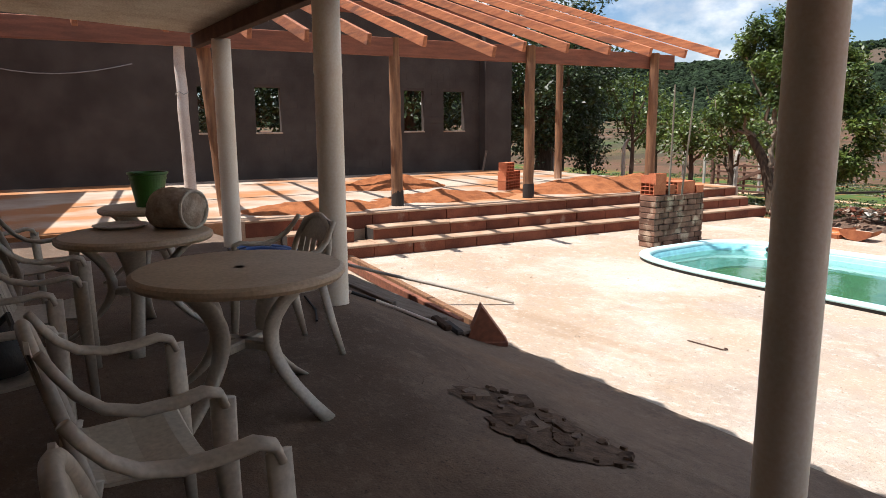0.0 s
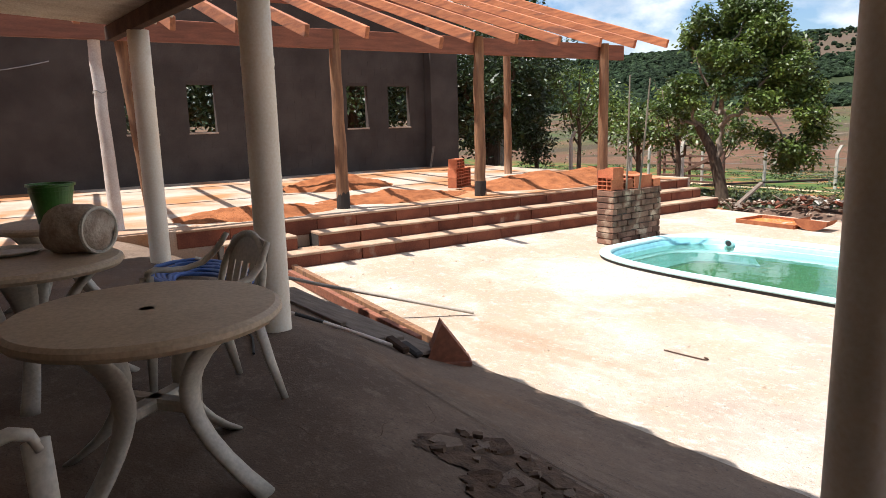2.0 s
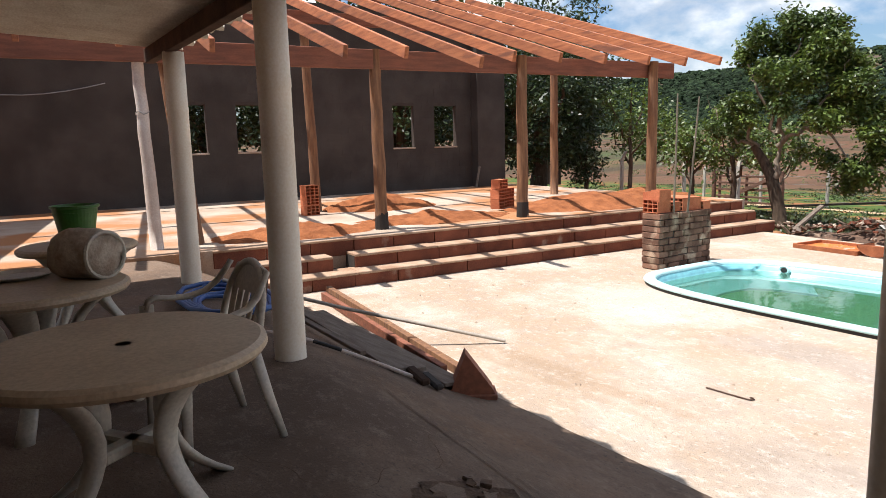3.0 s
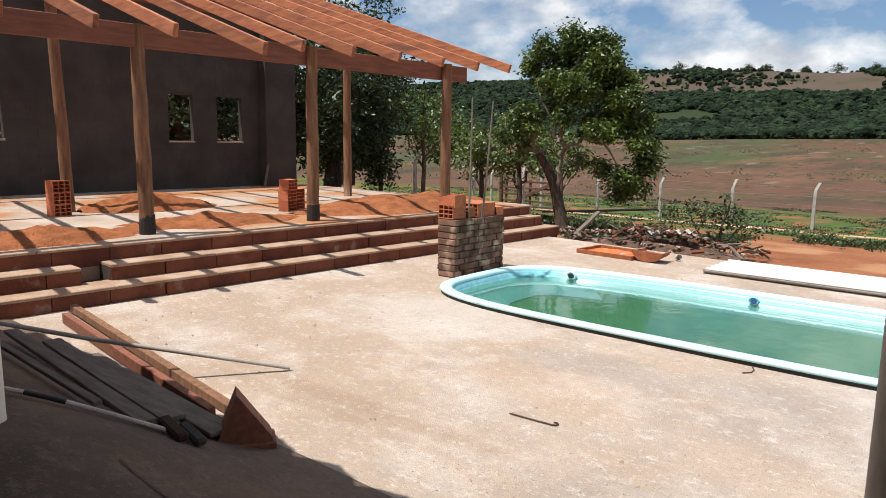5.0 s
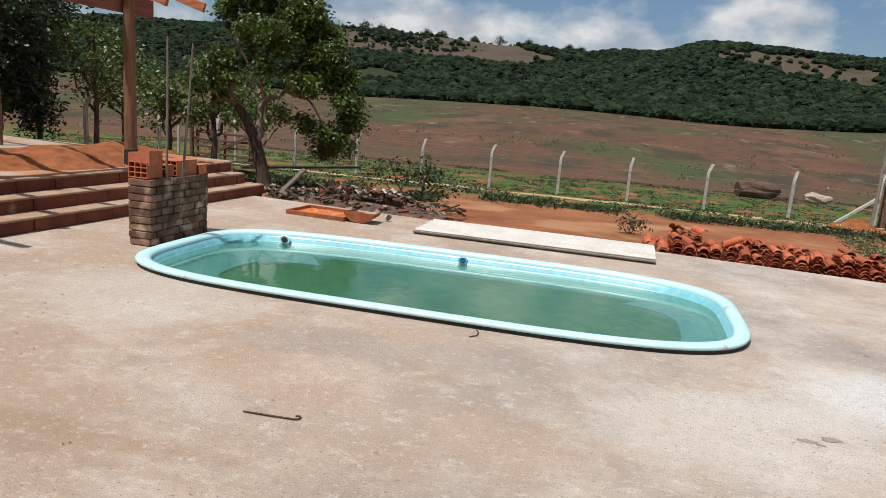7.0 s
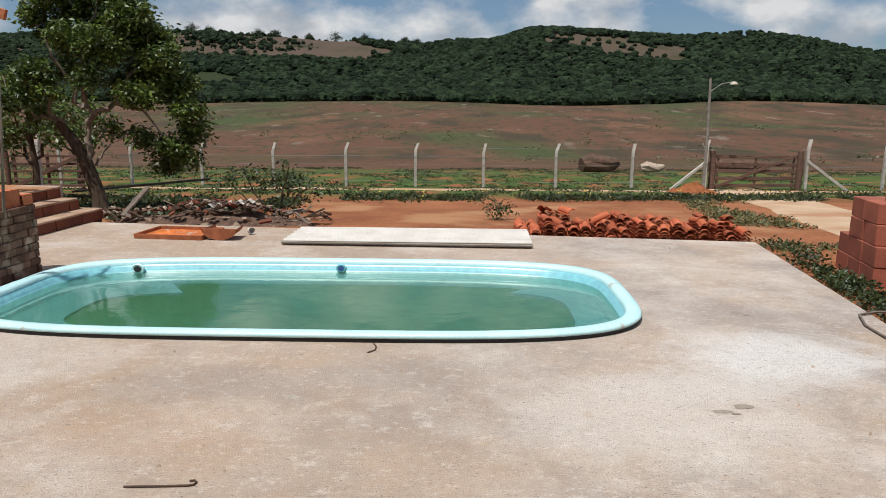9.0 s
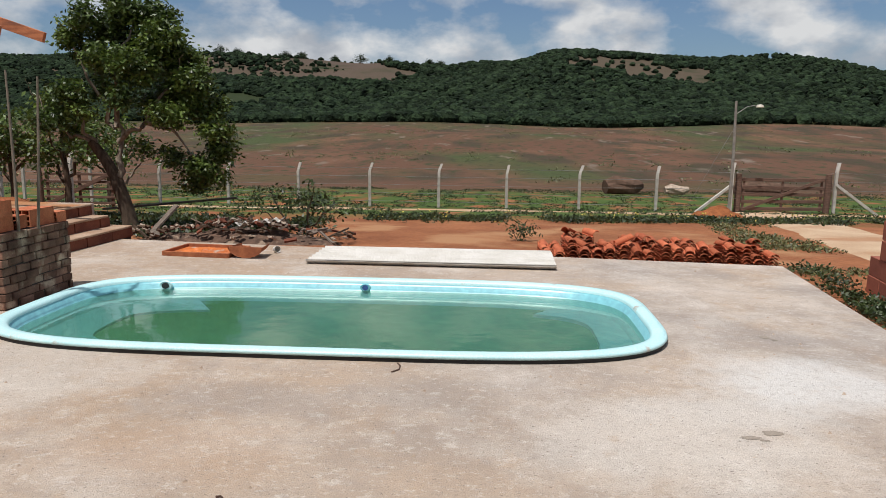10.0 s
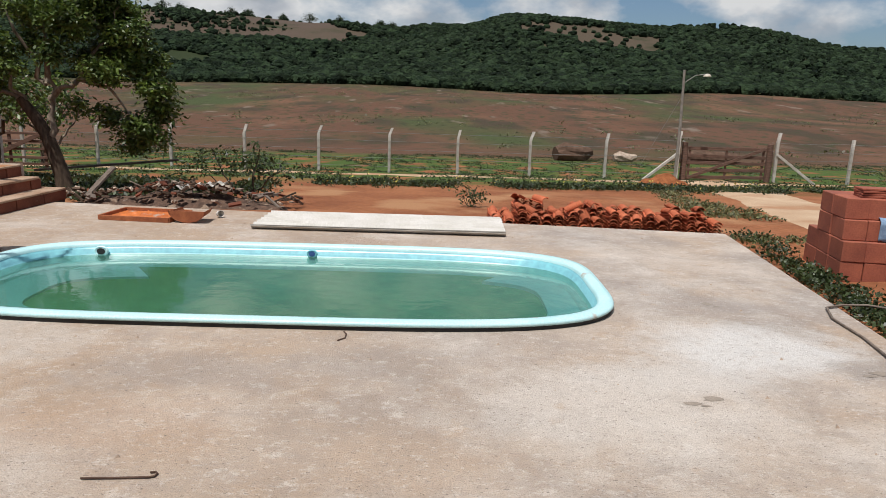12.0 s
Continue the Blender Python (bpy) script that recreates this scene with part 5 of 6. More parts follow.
def scatter_leaves(spots, size, per, seed, up=0.6, height=0.2):
    """Upright tufts of small leaves round each spot (x, y, z)."""
    g = random.Random(seed)
    vs, fs = [], []
    for x, y, z in spots:
        hh = height * g.uniform(0.4, 1.3)
        for _ in range(per):
            p = Vector((x + g.gauss(0, 0.10), y + g.gauss(0, 0.10), z + hh * g.random()))
            u = Vector((g.uniform(-1, 1), g.uniform(-1, 1), g.uniform(0.0, 1.0) * up + 0.1)).normalized()
            w = u.cross(Vector((g.uniform(-1, 1), g.uniform(-1, 1), g.uniform(-1, 1)))).normalized()
            L = size * g.uniform(0.6, 1.4)
            k = len(vs)
            vs += [p, p + u * L * 0.5 + w * L * 0.25, p + u * L, p + u * L * 0.5 - w * L * 0.25]
            fs.append((k, k + 1, k + 2, k + 3))
    return vs, fs


g = random.Random(40)
heap("rubble_mound", -5.0, 12.5, -0.28, 0.7, 2.1, 0.30, 7, "rubbish", "long heap of rubble, sticks and dry leaves")
deb = thing("debris", (-5.0, 12.4, -0.15), "broken boards, brick bits and sticks on the rubble heap", "debris")
for k in range(190):
    x, y = max(-2.2, min(2.1, g.gauss(0, 1.1))), max(-0.7, min(0.7, g.gauss(0, 0.30)))
    L = g.uniform(0.05, 0.5) if k % 4 == 0 else g.uniform(0.04, 0.16)
    o = part("piece", box((0, 0, 0), (L, g.uniform(0.03, 0.10), g.uniform(0.015, 0.05))), M[("debris", "plank", "riser", "rubble", "bark")[k % 5]], deb)
    o.matrix_basis = pose(x, y, 0.05 + 0.26 * math.exp(-(x * x / 1.6 + y * y / 0.3)) + g.uniform(-0.03, 0.05), g.uniform(-30, 30), g.uniform(-35, 35), g.uniform(0, 360))
wave_piece = thing("broken_sheet", (-5.0, 12.15, 0.12), "broken piece of white corrugated sheet on the heap", "roof sheet", rz=8)
prof = [(0.9 * i / 40, 0, 0.035 * math.cos(2 * math.pi * i / 8) + 0.09 * i / 40) for i in range(41)]
part("body", loft([[(x, y, z) for x, _, z in prof] + [(x, y, z - 0.01) for x, _, z in reversed(prof)] for y in (0, 0.25)]), M["whitesheet"], wave_piece)
timber("board", (-6.7, 12.3, -0.1), (-6.35, 12.7, 0.40), 0.18, 0.04, "plank", "weathered board propped on the rubble heap", "loose planks")
timber("board", (-9.3, 15.2, 0.0), (-6.3, 15.8, 0.25), 0.10, 0.05, "plank", "long weathered board lying behind the tree", "loose planks")
sap = thing("sapling", (-3.95, 13.0, -0.35), "small scraggly sapling growing from the rubble", "sapling")
limbs([((0, 0, 0), (0.25, 0, 1.1), 0.035), ((0, 0, 0.1), (-0.7, 0.1, 1.0), 0.028), ((0, 0, 0.2), (0.75, 0.1, 0.85), 0.025), ((-0.3, 0, 0.4), (-0.9, 0, 0.7), 0.02)], 3, M["bark"], sap)
leaves("crown", [((0.2, 0, 0.95), (0.45, 0.4, 0.3)), ((-0.6, 0, 0.85), (0.4, 0.35, 0.25)), ((0.7, 0, 0.75), (0.3, 0.3, 0.2)), ((0.2, 0, 0.3), (0.4, 0.3, 0.3))], 900, 0.10, 4, M["weed"], sap)
heap("dirt_mound", 7.3, 23.0, ground_z(7.3, 23.0), 0.7, 0.9, 0.45, 11, "dirt", "small heap of red earth by the field gate")
sap2 = thing("sapling", (0.35, 13.6, -0.40), "tiny leafy sapling in the red soil", "sapling")
limbs([((0, 0, 0), (0.05, 0, 0.45), 0.018), ((0, 0, 0.05), (-0.2, 0, 0.4), 0.012)], 8, M["bark"], sap2)
leaves("crown", [((0, 0, 0.35), (0.25, 0.22, 0.2))], 220, 0.09, 9, M["weed"], sap2)
spots = []
for _ in range(620):
    x = g.uniform(-4.5, 12)
    y = 19.6 + 0.12 * x + g.gauss(0, 0.55)
    if noise.noise((x * 0.6, 1.0, 7)) > -0.25:
        spots.append((x, y, ground_z(x, y)))
v, f = scatter_leaves(spots, 0.085, 26, 1, height=0.13)
stuff("weeds", v, f, M["weed"], "row of low leafy bushes edging the red soil", "weeds")
v, f = scatter_leaves([s for s in spots[::4]], 0.07, 2, 2, height=0.28)
stuff("flowers", v, f, M["flower"], "small yellow flowers on the low bushes", "flowers")
spots = []
for _ in range(9000):
    x, y = g.uniform(-32, 30), g.uniform(21, 44)
    if noise.noise((x * 0.25, y * 0.25, 3)) > -0.12:
        spots.append((x, y, ground_z(x, y)))
v, f = scatter_leaves(spots, 0.075, 9, 3, height=0.05)
stuff("grass", v, f, M["weed"], "rough green pasture grass and weeds", "grass")
spots = [(x, y, ground_z(x, y)) for x, y in ((g.uniform(-14, -4.5), g.uniform(12.8, 19)) for _ in range(3200)) if noise.noise((x * 0.4, y * 0.4, 6)) > -0.2]
v, f = scatter_leaves(spots, 0.11, 5, 4, height=0.08)
stuff("lawn", v, f, M["weed"], "short green grass in the tree's shade", "grass")
spots = []
for _ in range(360):
    y = g.uniform(4.6, 10.2)
    x = 3.72 + (y - 4.9) * 0.103 + abs(g.gauss(0.14, 0.14))
    if y < 8.3 or g.random() < 0.3:
        spots.append((x, y, -0.1))
v, f = scatter_leaves(spots, 0.055, 16, 5, height=0.07)
stuff("edge_weeds", v, f, M["weed"], "dark leafy weeds growing along the slab's edge", "weeds")
spots = [(x, y, ground_z(x, y)) for x, y in ((g.uniform(-0.9, 0.35) * (1 + y_ * 0.02) + 4.4 + 0.187 * (y_ - 5.5), y_) for y_ in (g.uniform(9.5, 24) for _ in range(1300))) if noise.noise((x * 0.5, y * 0.4, 2)) > -0.05]
v, f = scatter_leaves(spots, 0.065, 8, 6, height=0.045)
stuff("verge_grass", v, f, M["dryleaf"], "patchy dry grass between yard and track", "grass")

# sandy track to the gate
M["sand"] = mat("sandy_track", (0.50, 0.36, 0.24), (0.40, 0.26, 0.16), 0.8, 0.95, spots=(0.34, 0.16, 0.08), spot_scale=0.5)
vs, fs = [], []
for i in range(41):
    s = i / 40
    cy = 7.0 + 21.0 * s
    xl, xr = 5.1 + 0.187 * (cy - 7.0) + 0.25 * noise.noise((0, s * 5, 1)), 7.3 + 0.213 * (cy - 7.0) + 0.25 * noise.noise((9, s * 5, 1))
    for k in range(7):
        x = xl + (xr - xl) * k / 6
        vs.append((x, cy, ground_z(x, cy) + 0.035 - (0.06 if k in (0, 6) else 0)))
    if i:
        fs += [((i - 1) * 7 + k, (i - 1) * 7 + k + 1, i * 7 + k + 1, i * 7 + k) for k in range(6)]
tagged(from_mesh("road", mesh_of("road", vs, fs), M["sand"], smooth=True), "pale sandy track leading to the field gate", "road", kind="structure")
vs, fs = [], []
for i in range(91):
    x = -30 + 0.75 * i
    for k in range(5):
        y = 25.2 + 0.03 * x + 1.1 * k / 4 + 0.15 * noise.noise((x * 0.5, k, 2))
        vs.append((x, y, ground_z(x, y) + 0.03 - (0.06 if k in (0, 4) else 0)))
    if i:
        fs += [((i - 1) * 5 + k, (i - 1) * 5 + k + 1, i * 5 + k + 1, i * 5 + k) for k in range(4)]
tagged(from_mesh("path", mesh_of("path", vs, fs), M["sand"], smooth=True), "trodden sandy path along the fence", "path", kind="structure")

# ---- fence, gates, lamp ----


def fence_post(x, y, h, seed):
    g = random.Random(seed)
    z = ground_z(x, y)
    t = thing("fence_post", (x, y, z), "slim pale concrete fence post with bent top", "fence post", "fence posts")
    w = 0.052
    pts = [(0, 0, -0.1), (g.uniform(-0.02, 0.02), 0, h * 0.8), (0.02, 0.02, h * 0.86), (0.10 + g.uniform(-0.03, 0.03), 0.12, h)]
    part("shaft", loft([[(p[0] + a * w, p[1] + b * w, p[2]) for a, b in ((-1, -1), (1, -1), (1, 1), (-1, 1))] for p in pts]), M["fpost"], t)
    return t


FX = [-20.2, -17.2, -14.2, -11.22, -8.22, -5.23, -2.37, 0.42, 3.36, 6.43]
for i, x in enumerate(FX + [16.42, 19.6, 22.8]):
    fence_post(x, 28.0, 1.80, i)
for i, (x, y) in enumerate(((-20.6, 18.3), (-17.2, 18.8), (-12.5, 19.1), (-16.2, 21.2))):
    fence_post(x, y, 1.85, 50 + i)
for k in range(5):
    z = 0.25 + 0.34 * k
    for x0, x1 in ((-20.0, 9.6), (13.1, 23.0)):
        pts = [(x, 27.93, ground_z(x, 28) + z) for x in [x0 + (x1 - x0) * i / 10 for i in range(11)]]
        tagged(part("fence_wire", tube(pts, 0.007, 4), M["wire"]), "strand of wire strung along the fence posts", "fence wire", "fence wires")


def gate(x0, x1, y, z0, top, material, label, post_r=0.13, rail=0.13):
    t = thing("gate", (x0, y, z0), label, "gate")
    w, h = x1 - x0, top - z0
    g = random.Random(int(x0 * 10))
    for i in range(5):
        z = h * (0.12 + 0.2 * i)
        part("rail", bar((0.05, 0, z + g.uniform(-0.02, 0.02)), (w - 0.05, 0, z + g.uniform(-0.03, 0.03)), 0.04, rail, 0.005), M[material], t)
    part("diagonal", bar((0.1, -0.04, h * 0.08), (w - 0.15, -0.04, h * 0.95), 0.04, 0.12, 0.005), M[material], t)
    for x in (0.15, w * 0.5, w - 0.15):
        part("stile", box((x, 0.03, h * 0.52), (0.09, 0.04, h * 0.95), None, 0.005), M[material], t)
    for x in (-0.08, w + 0.08):
        part("gate_post", tube([(x, 0, -0.2), (x + 0.02, 0, h * 0.6), (x, 0, h * 1.1)], [post_r, post_r * 0.95, post_r * 0.85], 10, jitter=0.06, rng=g), M[material], t)
    return t


gate(9.7, 13.0, 28.0, -1.27, 0.15, "gatewood", "closed weathered timber field gate with diagonal brace")
gate(-14.3, -11.9, 20.5, -0.62, 0.52, "gatewood", "closed reddish timber gate beyond the tree", 0.08, 0.07)
for x, s in ((9.35, -1), (13.35, 1)):
    fence_post(x, 27.95, 2.0, int(x))
    t = thing("fence_brace", (x, 27.9, ground_z(x, 28)), "slanting pale concrete brace of the gate's post", "fence brace", "gate braces")
    part("shaft", bar((0, 0, 1.15), (s * 1.5, -0.3, 0.0), 0.10, 0.10, 0.005), M["fpost"], t)
lamp = thing("street_lamp", (8.98, 27.0, ground_z(9, 27)), "leaning grey pole with a small white lamp", "street lamp")
part("pole", tube([(0, 0, -0.2), (0.02, 0, 2.2), (-0.03, 0, 4.25)], [0.06, 0.055, 0.045], 10), M["greypole"], lamp)
part("arm", tube([(-0.02, 0, 3.75), (0.4, 0, 4.05), (0.85, 0, 4.12)], 0.015, 6), M["wire"], lamp)
part("shade", lathe([(0.0, 0.12), (0.10, 0.09), (0.15, 0.02), (0.15, 0.0), (0.0, 0.01)], 16, (0.86, 0)), M["plastic"], lamp, "white lamp shade").location = (0, 0, 4.02)
part("guy_wire", tube([(0, 0, 3.3), (-1.7, 0, 0.0)], 0.006, 4), M["wire"], lamp)
for i, (x, y, L, r, rz) in enumerate(((7.4, 40, 2.2, 0.55, 8), (10.4, 40, 1.3, 0.3, -12), (16.0, 42, 3.6, 0.4, 4))):
    t = thing("fallen_trunk", (x, y, ground_z(x, y) + r * 0.7), "weathered fallen tree trunk lying in the pasture", "log", "fallen trunks", rz=rz)
    part("body", tube([(-L / 2, 0, 0), (-L / 4, 0.1, 0.06), (L / 4, 0, 0.0), (L / 2, 0.1, 0.12)], [r * 0.7, r, r * 0.9, r * 0.4], 12, jitter=0.16, rng=random.Random(i)), M["driftwood" if i != 1 else "debris"], t)

# ---- trees beyond the terrace ----


def small_tree(x, y, h, r, seed, n, size, material, label, name="tree", dense=False):
    t = thing(name, (x, y, ground_z(x, y)), label, "tree", "yard trees")
    part("trunk", tube([(0, 0, -0.2), (0.06, 0, h * 0.3), (-0.05, 0.05, h * 0.6), (0.05, 0, h * 0.9)], [0.10, 0.08, 0.06, 0.02], 8, jitter=0.06, rng=random.Random(seed)), M["bark"], t, smooth=True)
    limbs([((0, 0, h * 0.35), (r * 0.8, 0, h * 0.7), 0.05), ((0, 0, h * 0.3), (-r * 0.8, 0.2, h * 0.75), 0.05), ((0, 0, h * 0.45), (0.1, -r * 0.7, h * 0.8), 0.04), ((0, 0, h * 0.5), (0.3, r * 0.5, h * 0.95), 0.04)], seed, M["bark"], t)
    if dense:
        leaves("crown", [((0, 0, h * 0.55), (r, r, h * 0.45))], n, size, seed, M[material], t, shell=0.25)
    else:
        leaves("crown", [((0, 0, h * 0.75), (r * 0.8, r * 0.8, h * 0.25)), ((r * 0.6, 0, h * 0.65), (r * 0.5, r * 0.5, h * 0.17)), ((-r * 0.6, 0.2, h * 0.6), (r * 0.5, r * 0.5, h * 0.2))], n, size, seed, M[material], t)
    return t


small_tree(-17.0, 19.0, 4.6, 1.6, 61, 1500, 0.17, "leaf", "slender thin-leaved tree near the fence")
small_tree(-18.6, 18.3, 2.1, 0.75, 62, 1700, 0.15, "mango", "small dense dark bush tree", "bush", True)
small_tree(-13.5, 18.0, 3.0, 1.2, 63, 1800, 0.16, "leaf", "young leafy tree behind the pillar")
small_tree(-11.3, 17.0, 3.1, 1.1, 64, 1500, 0.16, "leaf", "young leafy tree behind the pillar")
small_tree(-20.0, 24.0, 4.2, 1.8, 65, 2200, 0.2, "leaf", "leafy tree beyond the fence")
small_tree(-15.3, 26.0, 3.4, 1.5, 66, 1800, 0.2, "leaf", "leafy tree beyond the fence")

# ---- woods on the hills: many rough crowns ----
g = random.Random(77)
base_v, base_f = [], []
bmi = bmesh.new()
bmesh.ops.create_icosphere(bmi, subdivisions=2, radius=1.0)
bmi.verts.ensure_lookup_table()
base_v = [v.co.copy() for v in bmi.verts]
base_f = [[v.index for v in f.verts] for f in bmi.faces]
bmi.free()
vs, fs = [], []
tries = 0
while tries < 27000:
    tries += 1
    ang = math.radians(g.uniform(-72, 40))
    r = (196 + 270 * g.random() ** 1.3) / (max(0.35, math.cos(ang)) if ang < -0.4 else 1.0)
    x, y = r * math.sin(ang), r * math.cos(ang)
    if y < 193:
        continue
    if noise.noise((x * 0.013, y * 0.02, 3.3)) > 0.40 and y > 250 and -190 < x < -20:
        continue
    if math.hypot((x - 76) / 42, (y - 350) / 40) + 0.5 * noise.noise((x * 0.05, y * 0.05, 2)) < 0.9 and g.random() < 0.93:
        continue
    if y > 320 and -190 < x < -40 and noise.noise((x * 0.03, y * 0.03, 1.3)) > -0.15:
        continue
    z = ground_z(x, y)
    s = g.uniform(1.0, 2.2)
    ox, oy, oz = g.uniform(0, 99), g.uniform(0, 99), g.uniform(0, 99)
    k = len(vs)
    for v in base_v:
        d = 1 + 0.55 * noise.noise((v.x * 1.7 + ox, v.y * 1.7 + oy, v.z * 1.7 + oz))
        vs.append((x + v.x * s * d, y + v.y * s * d, z + s * 0.55 + v.z * s * 0.8 * d))
    fs += [[i + k for i in f] for f in base_f]
woods = stuff("woods", vs, fs, M["forest"], "dark green woodland covering the far hills", "woods")
geo = M["forest"].node_tree.nodes.new("ShaderNodeNewGeometry")
fb = M["forest"].node_tree.nodes["Principled BSDF"]
fmr = M["forest"].node_tree.nodes.new("ShaderNodeMapRange")
fmr.inputs["To Min"].default_value, fmr.inputs["To Max"].default_value = 0.55, 1.7
M["forest"].node_tree.links.new(geo.outputs["Random Per Island"], fmr.inputs["Value"])
fhs = M["forest"].node_tree.nodes.new("ShaderNodeHueSaturation")
M["forest"].node_tree.links.new(fmr.outputs["Result"], fhs.inputs["Value"])
M["forest"].node_tree.links.new(fb.inputs["Base Color"].links[0].from_socket, fhs.inputs["Color"])
M["forest"].node_tree.links.new(fhs.outputs["Color"], fb.inputs["Base Color"])
vs, fs = [], []
for _ in range(1000):
    x, y = g.uniform(-220, -20), g.uniform(320, 452)
    if noise.noise((x * 0.02, y * 0.02, 7)) < -0.1:
        continue
    s, z, k = 0.4 + 1.5 * g.random() ** 2, ground_z(x, y), len(vs)
    ox = g.uniform(0, 99)
    for v in base_v:
        d = 1 + 0.5 * noise.noise((v.x * 1.7 + ox, v.y * 1.7, v.z * 1.7))
        vs.append((x + v.x * s * d, y + v.y * s * d, z + s * 0.5 + v.z * s * 0.85 * d))
    fs += [[i + k for i in f] for f in base_f]
stuff("ridge_scrub", vs, fs, M["forest"], "scattered dark scrub on the grassy ridge", "scrub")
# single trees on the skyline and shrubs on the bare shore
for i, (x, y, h) in enumerate(((-84, 448, 12), (-66, 450, 8), (-176, 450, 13), (-165, 452, 9), (-132, 445, 11), (-120, 440, 9), (-40, 450, 9), (-33, 452, 8), (-101, 450, 8), (120, 452, 7), (225, 455, 9))):
    h *= 0.72
    z = ground_z(x, y)
    t = thing("hill_tree", (x, y, z), "lone tree standing on the far ridge", "tree", "ridge trees")
    part("trunk", tube([(0, 0, -1), (0.2, 0, h * 0.3), (0, 0, h * 0.55)], [0.35, 0.28, 0.12], 6), M["bark"], t)
    leaves("crown", [((0, 0, h * 0.46), (h * 0.34, h * 0.34, h * 0.30)), ((h * 0.25, 0, h * 0.30), (h * 0.28, h * 0.28, h * 0.24)), ((-h * 0.25, 0, h * 0.30), (h * 0.26, h * 0.26, h * 0.22))], 1500, 0.55, i, M["mango"], t, shell=0.2)
spots = []
for _ in range(1900):
    x, y = g.uniform(-130, 120), g.uniform(48, 195)
    if noise.noise((x * 0.03, y * 0.05, 9)) > -0.05:
        spots.append((x, y, ground_z(x, y)))
vs, fs = [], []
for x, y, z in spots:
    s = 0.12 + 0.5 * g.random() ** 2
    for _ in range(16):
        p = Vector((x + g.gauss(0, s), y + g.gauss(0, s), z + s * 0.9 * g.random()))
        u = Vector((g.uniform(-1, 1), g.uniform(-1, 1), g.uniform(0, 1))).normalized()
        w = u.cross(Vector((g.uniform(-1, 1), g.uniform(-1, 1), g.uniform(-1, 1)))).normalized()
        k, L = len(vs), s * 0.5
        vs += [p, p + u * L * 0.5 + w * L * 0.3, p + u * L, p + u * L * 0.5 - w * L * 0.3]
        fs.append((k, k + 1, k + 2, k + 3))
stuff("shrubs", vs, fs, M["dryleaf"], "scattered low shrubs on the bare shore", "shrubs")

# ---- concrete blocks of the wall ----
g = random.Random(5)
near_mesh, rest_v, rest_f = {}, [], []
zz = TZ
row = 0
while zz < WTOP - 0.05:
    y = -9.9 + (0.2 if row % 2 else 0.0)
    while y < PIER0 - 0.03:
        y0, y1 = y, min(y + 0.4, PIER0)
        cuts = [(y0, y1)]
        if zz + 0.19 > WZ0 + 0.02 and zz < WZ1 - 0.02:
            for a, b in WINS:
                cuts = [c for p, q in cuts for c in ((p, min(q, a)), (max(p, b), q)) if c[1] - c[0] > 0.03]
        for p, q in cuts:
            w, h = q - p - (0.016 if g.random() < 0.16 else 0.004), min(0.2, WTOP - zz) - 0.002
            proud = 0.003 + g.uniform(0, 0.0015)
            if 0.0 < p and zz < 3.3 and q < 7.95:
                key = (round(w, 2), round(h, 2))
                if key not in near_mesh:
                    b_ = box((0, 0, 0), (0.03, w, h), None, 0.0015)
                    me = bpy.data.meshes.new("block")
                    b_.to_mesh(me)
                    b_.free()
                    near_mesh[key] = me
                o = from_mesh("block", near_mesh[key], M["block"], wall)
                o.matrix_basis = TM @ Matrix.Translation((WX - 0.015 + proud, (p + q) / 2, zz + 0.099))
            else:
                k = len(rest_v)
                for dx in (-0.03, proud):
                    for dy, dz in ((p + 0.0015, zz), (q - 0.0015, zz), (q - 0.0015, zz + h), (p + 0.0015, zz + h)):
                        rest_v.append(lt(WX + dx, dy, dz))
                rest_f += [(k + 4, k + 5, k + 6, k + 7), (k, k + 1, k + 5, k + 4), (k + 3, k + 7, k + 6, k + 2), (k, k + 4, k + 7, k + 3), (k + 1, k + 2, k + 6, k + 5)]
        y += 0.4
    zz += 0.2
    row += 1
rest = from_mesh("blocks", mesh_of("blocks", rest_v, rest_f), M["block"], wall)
rest["kind"] = "stuff"

# ---- hollow of bare earth where the veranda floor is broken ----
vs, fs, ok = [], [], {}
for j in range(41):
    for i in range(61):
        x, y = -1.45 + 0.025 * i, -0.40 + 0.022 * j
        p = math.hypot((x + 0.72) / 0.52, (y - 0.05) / 0.31) + 0.45 * noise.noise((x * 4, y * 4, 8)) + 0.2 * noise.noise((x * 14, y * 14, 2))
        if p < 1:
            ok[(i, j)] = len(vs)
            vs.append((x, y, veranda_z(x, y) + 0.004 + 0.018 * max(0, noise.noise((x * 11, y * 11, 5))) * (1 - p)))
for (i, j), k in ok.items():
    q = [(i, j), (i + 1, j), (i + 1, j + 1), (i, j + 1)]
    if all(t in ok for t in q):
        fs.append([ok[t] for t in q])
from_mesh("bare_earth", mesh_of("bare_earth", vs, fs), M["rubble"], bpy.data.objects["floor"], "crumbled brown earth in the broken floor", True)

# ---- joint and cracks of the veranda floor, stains on the slab ----
floor_ob = bpy.data.objects["floor"]
patio_ob = bpy.data.objects["patio"]


def ribbon(pts, w, zf, name, material, parent):
    vs, fs = [], []
    for i, (x, y) in enumerate(pts):
        for s in (-0.5, 0.5):
            vs.append((x, y + s * w * (0.6 + 0.4 * abs(noise.noise((x * 7, y * 7, 3)))), zf(x, y + s * w) + 0.006))
        if i:
            fs.append((2 * i - 2, 2 * i, 2 * i + 1, 2 * i - 1))
    return from_mesh(name, mesh_of(name, vs, fs), material, parent)


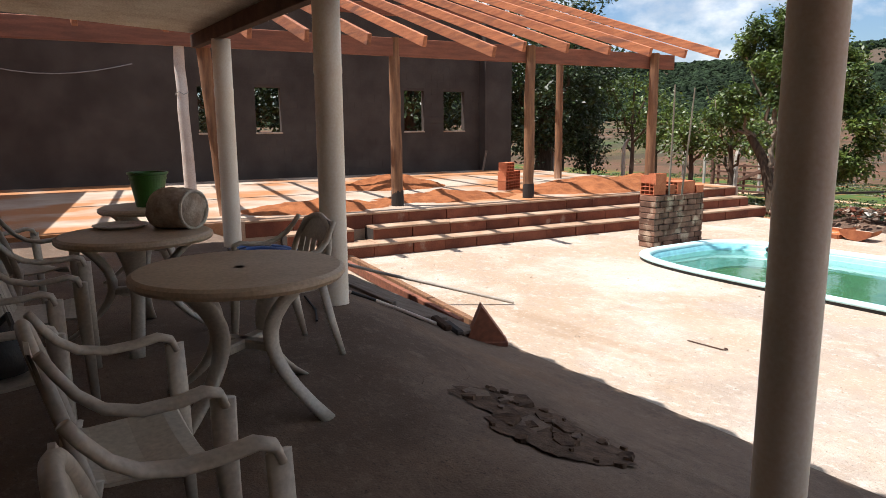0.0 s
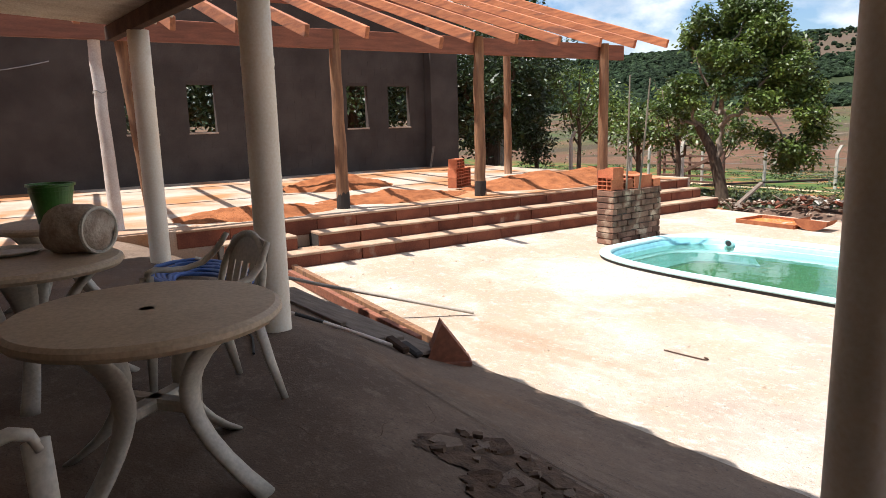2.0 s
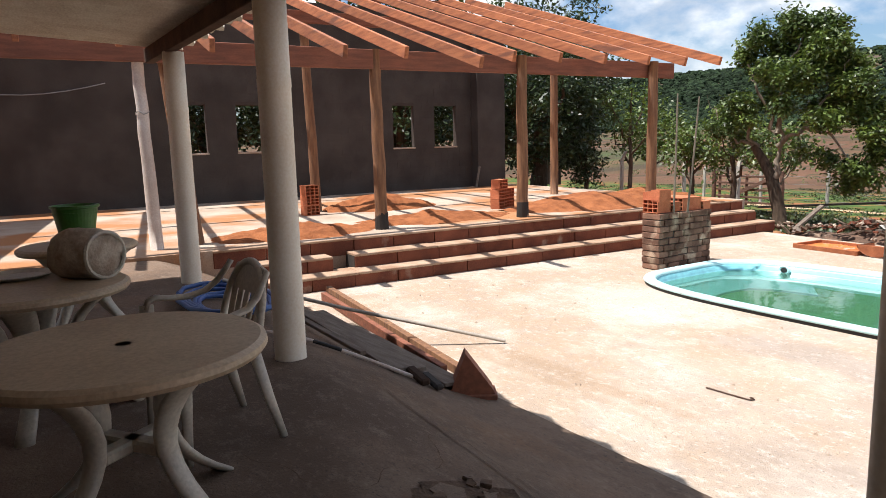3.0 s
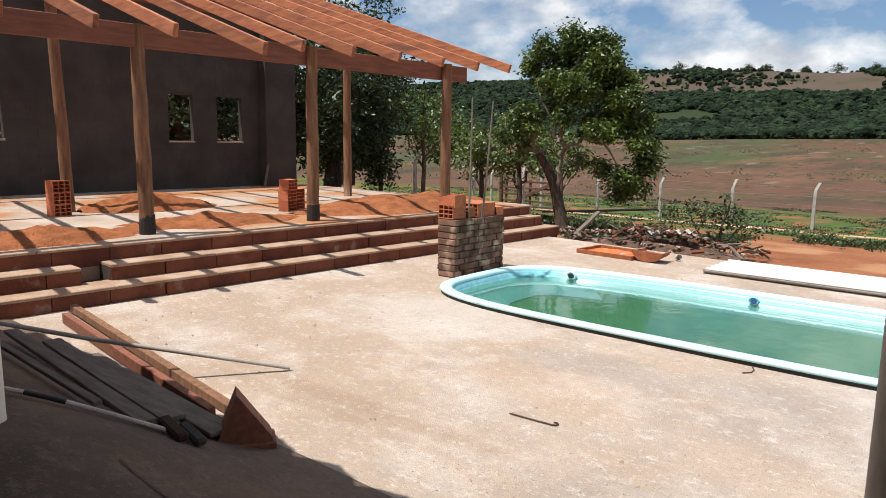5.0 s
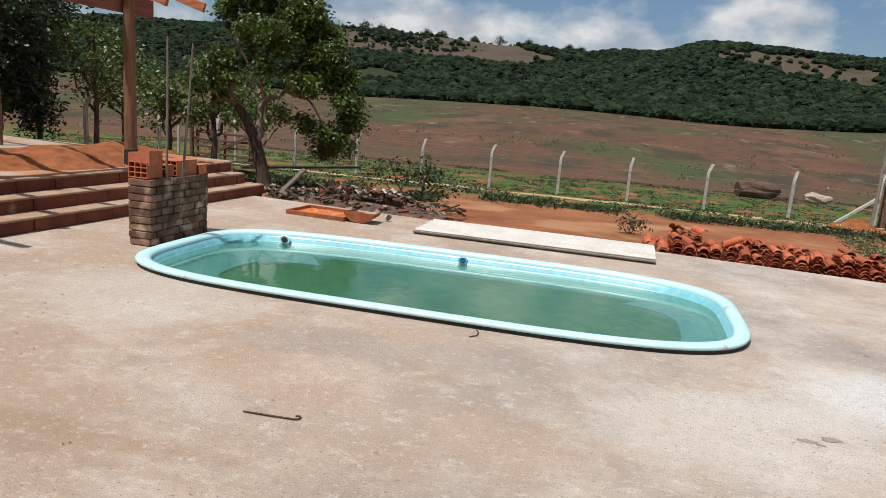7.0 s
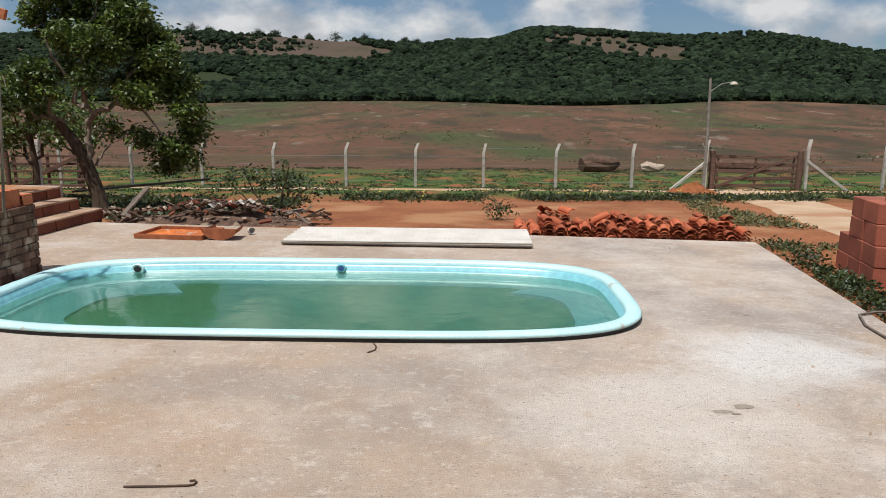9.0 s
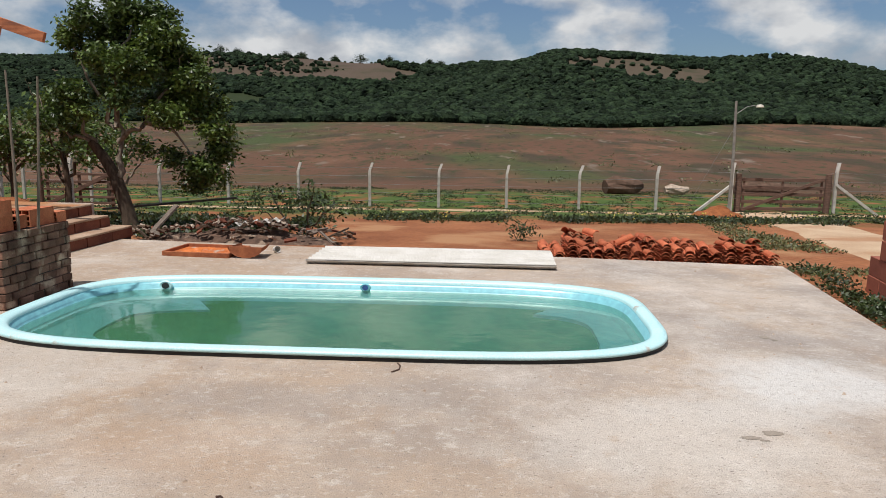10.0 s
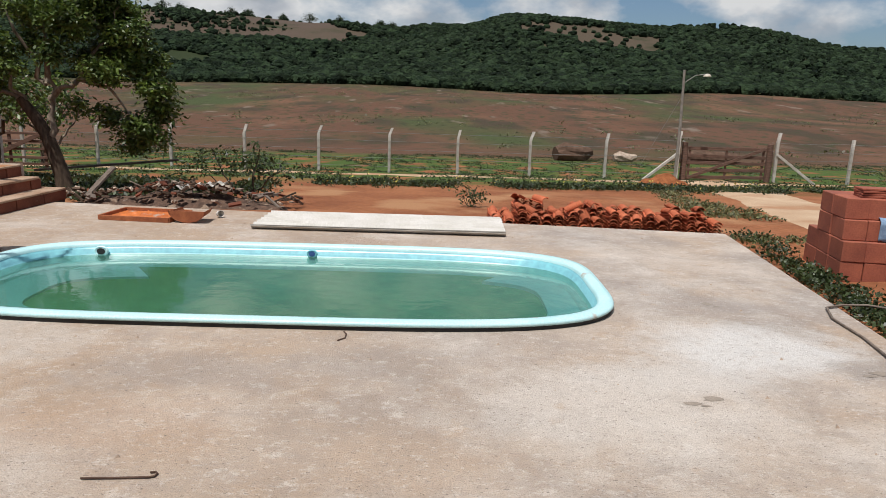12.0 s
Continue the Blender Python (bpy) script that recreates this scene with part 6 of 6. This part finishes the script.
g = random.Random(71)
for y0, w, x0, x1 in ((0.36, 0.012, -2.4, 2.6), (0.44, 0.008, -1.7, 1.8), (0.60, 0.007, -1.2, 1.4)):
    pts = [(x0 + (x1 - x0) * i / 60, y0 + 0.05 * (i / 60) + 0.02 * noise.noise((i * 0.3, y0, 1))) for i in range(61)]
    ribbon(pts, w, vz, "joint", M["rubble"], floor_ob)
for k in range(9):
    x, y, a = g.uniform(-2.2, 0.6), g.uniform(-0.9, 0.8), g.uniform(0, 6.28)
    pts = []
    for i in range(12):
        pts.append((x, y))
        a += g.uniform(-0.5, 0.5)
        x, y = x + 0.045 * math.cos(a), y + 0.045 * math.sin(a)
    ribbon(pts, 0.007, vz, "crack", M["rubble"], floor_ob)
M["stain"] = mat("damp_stain", (0.25, 0.205, 0.165), (0.30, 0.25, 0.20), 6, 0.7)
for x, y, rx, ry in ((1.56, 3.95, 0.055, 0.04), (1.40, 3.87, 0.06, 0.025), (1.47, 3.84, 0.03, 0.012), (2.32, 6.10, 0.05, 0.045), (2.38, 6.02, 0.035, 0.02), (3.0, 4.45, 0.12, 0.05), (2.85, 4.40, 0.06, 0.02)):
    pts = [(x + rx * math.cos(a) * (1 + 0.55 * noise.noise((math.cos(a) * 2.5, math.sin(a) * 2.5, x * 7))), y + ry * math.sin(a) * (1 + 0.5 * noise.noise((math.cos(a) * 2.5, math.sin(a) * 2.5, y * 7))), 0.003) for a in [2 * math.pi * i / 20 for i in range(20)]]
    from_mesh("stain", mesh_of("stain", pts, [list(range(20))]), M["stain"], patio_ob)
# loose grit on the slab
g = random.Random(5)
vs, fs = [], []
for _ in range(900):
    x, y = g.uniform(-6.8, 3.2), g.uniform(1.7, 9.6)
    if abs((x - POOL_C[0]) / (POOL_A + 0.1)) ** 4 + abs((y - POOL_C[1]) / (POOL_B + 0.1)) ** 4 < 1:
        continue
    s = 0.004 + 0.014 * g.random() ** 3
    k = len(vs)
    vs += [(x - s, y - s * 0.7, 0), (x + s, y - s * 0.5, 0), (x + s * 0.2, y + s, 0), (x, y, s * 1.1)]
    fs += [(k, k + 1, k + 3), (k + 1, k + 2, k + 3), (k + 2, k, k + 3)]
stuff("grit", vs, fs, M["debris"], "loose grit and small stones on the slab", "grit")
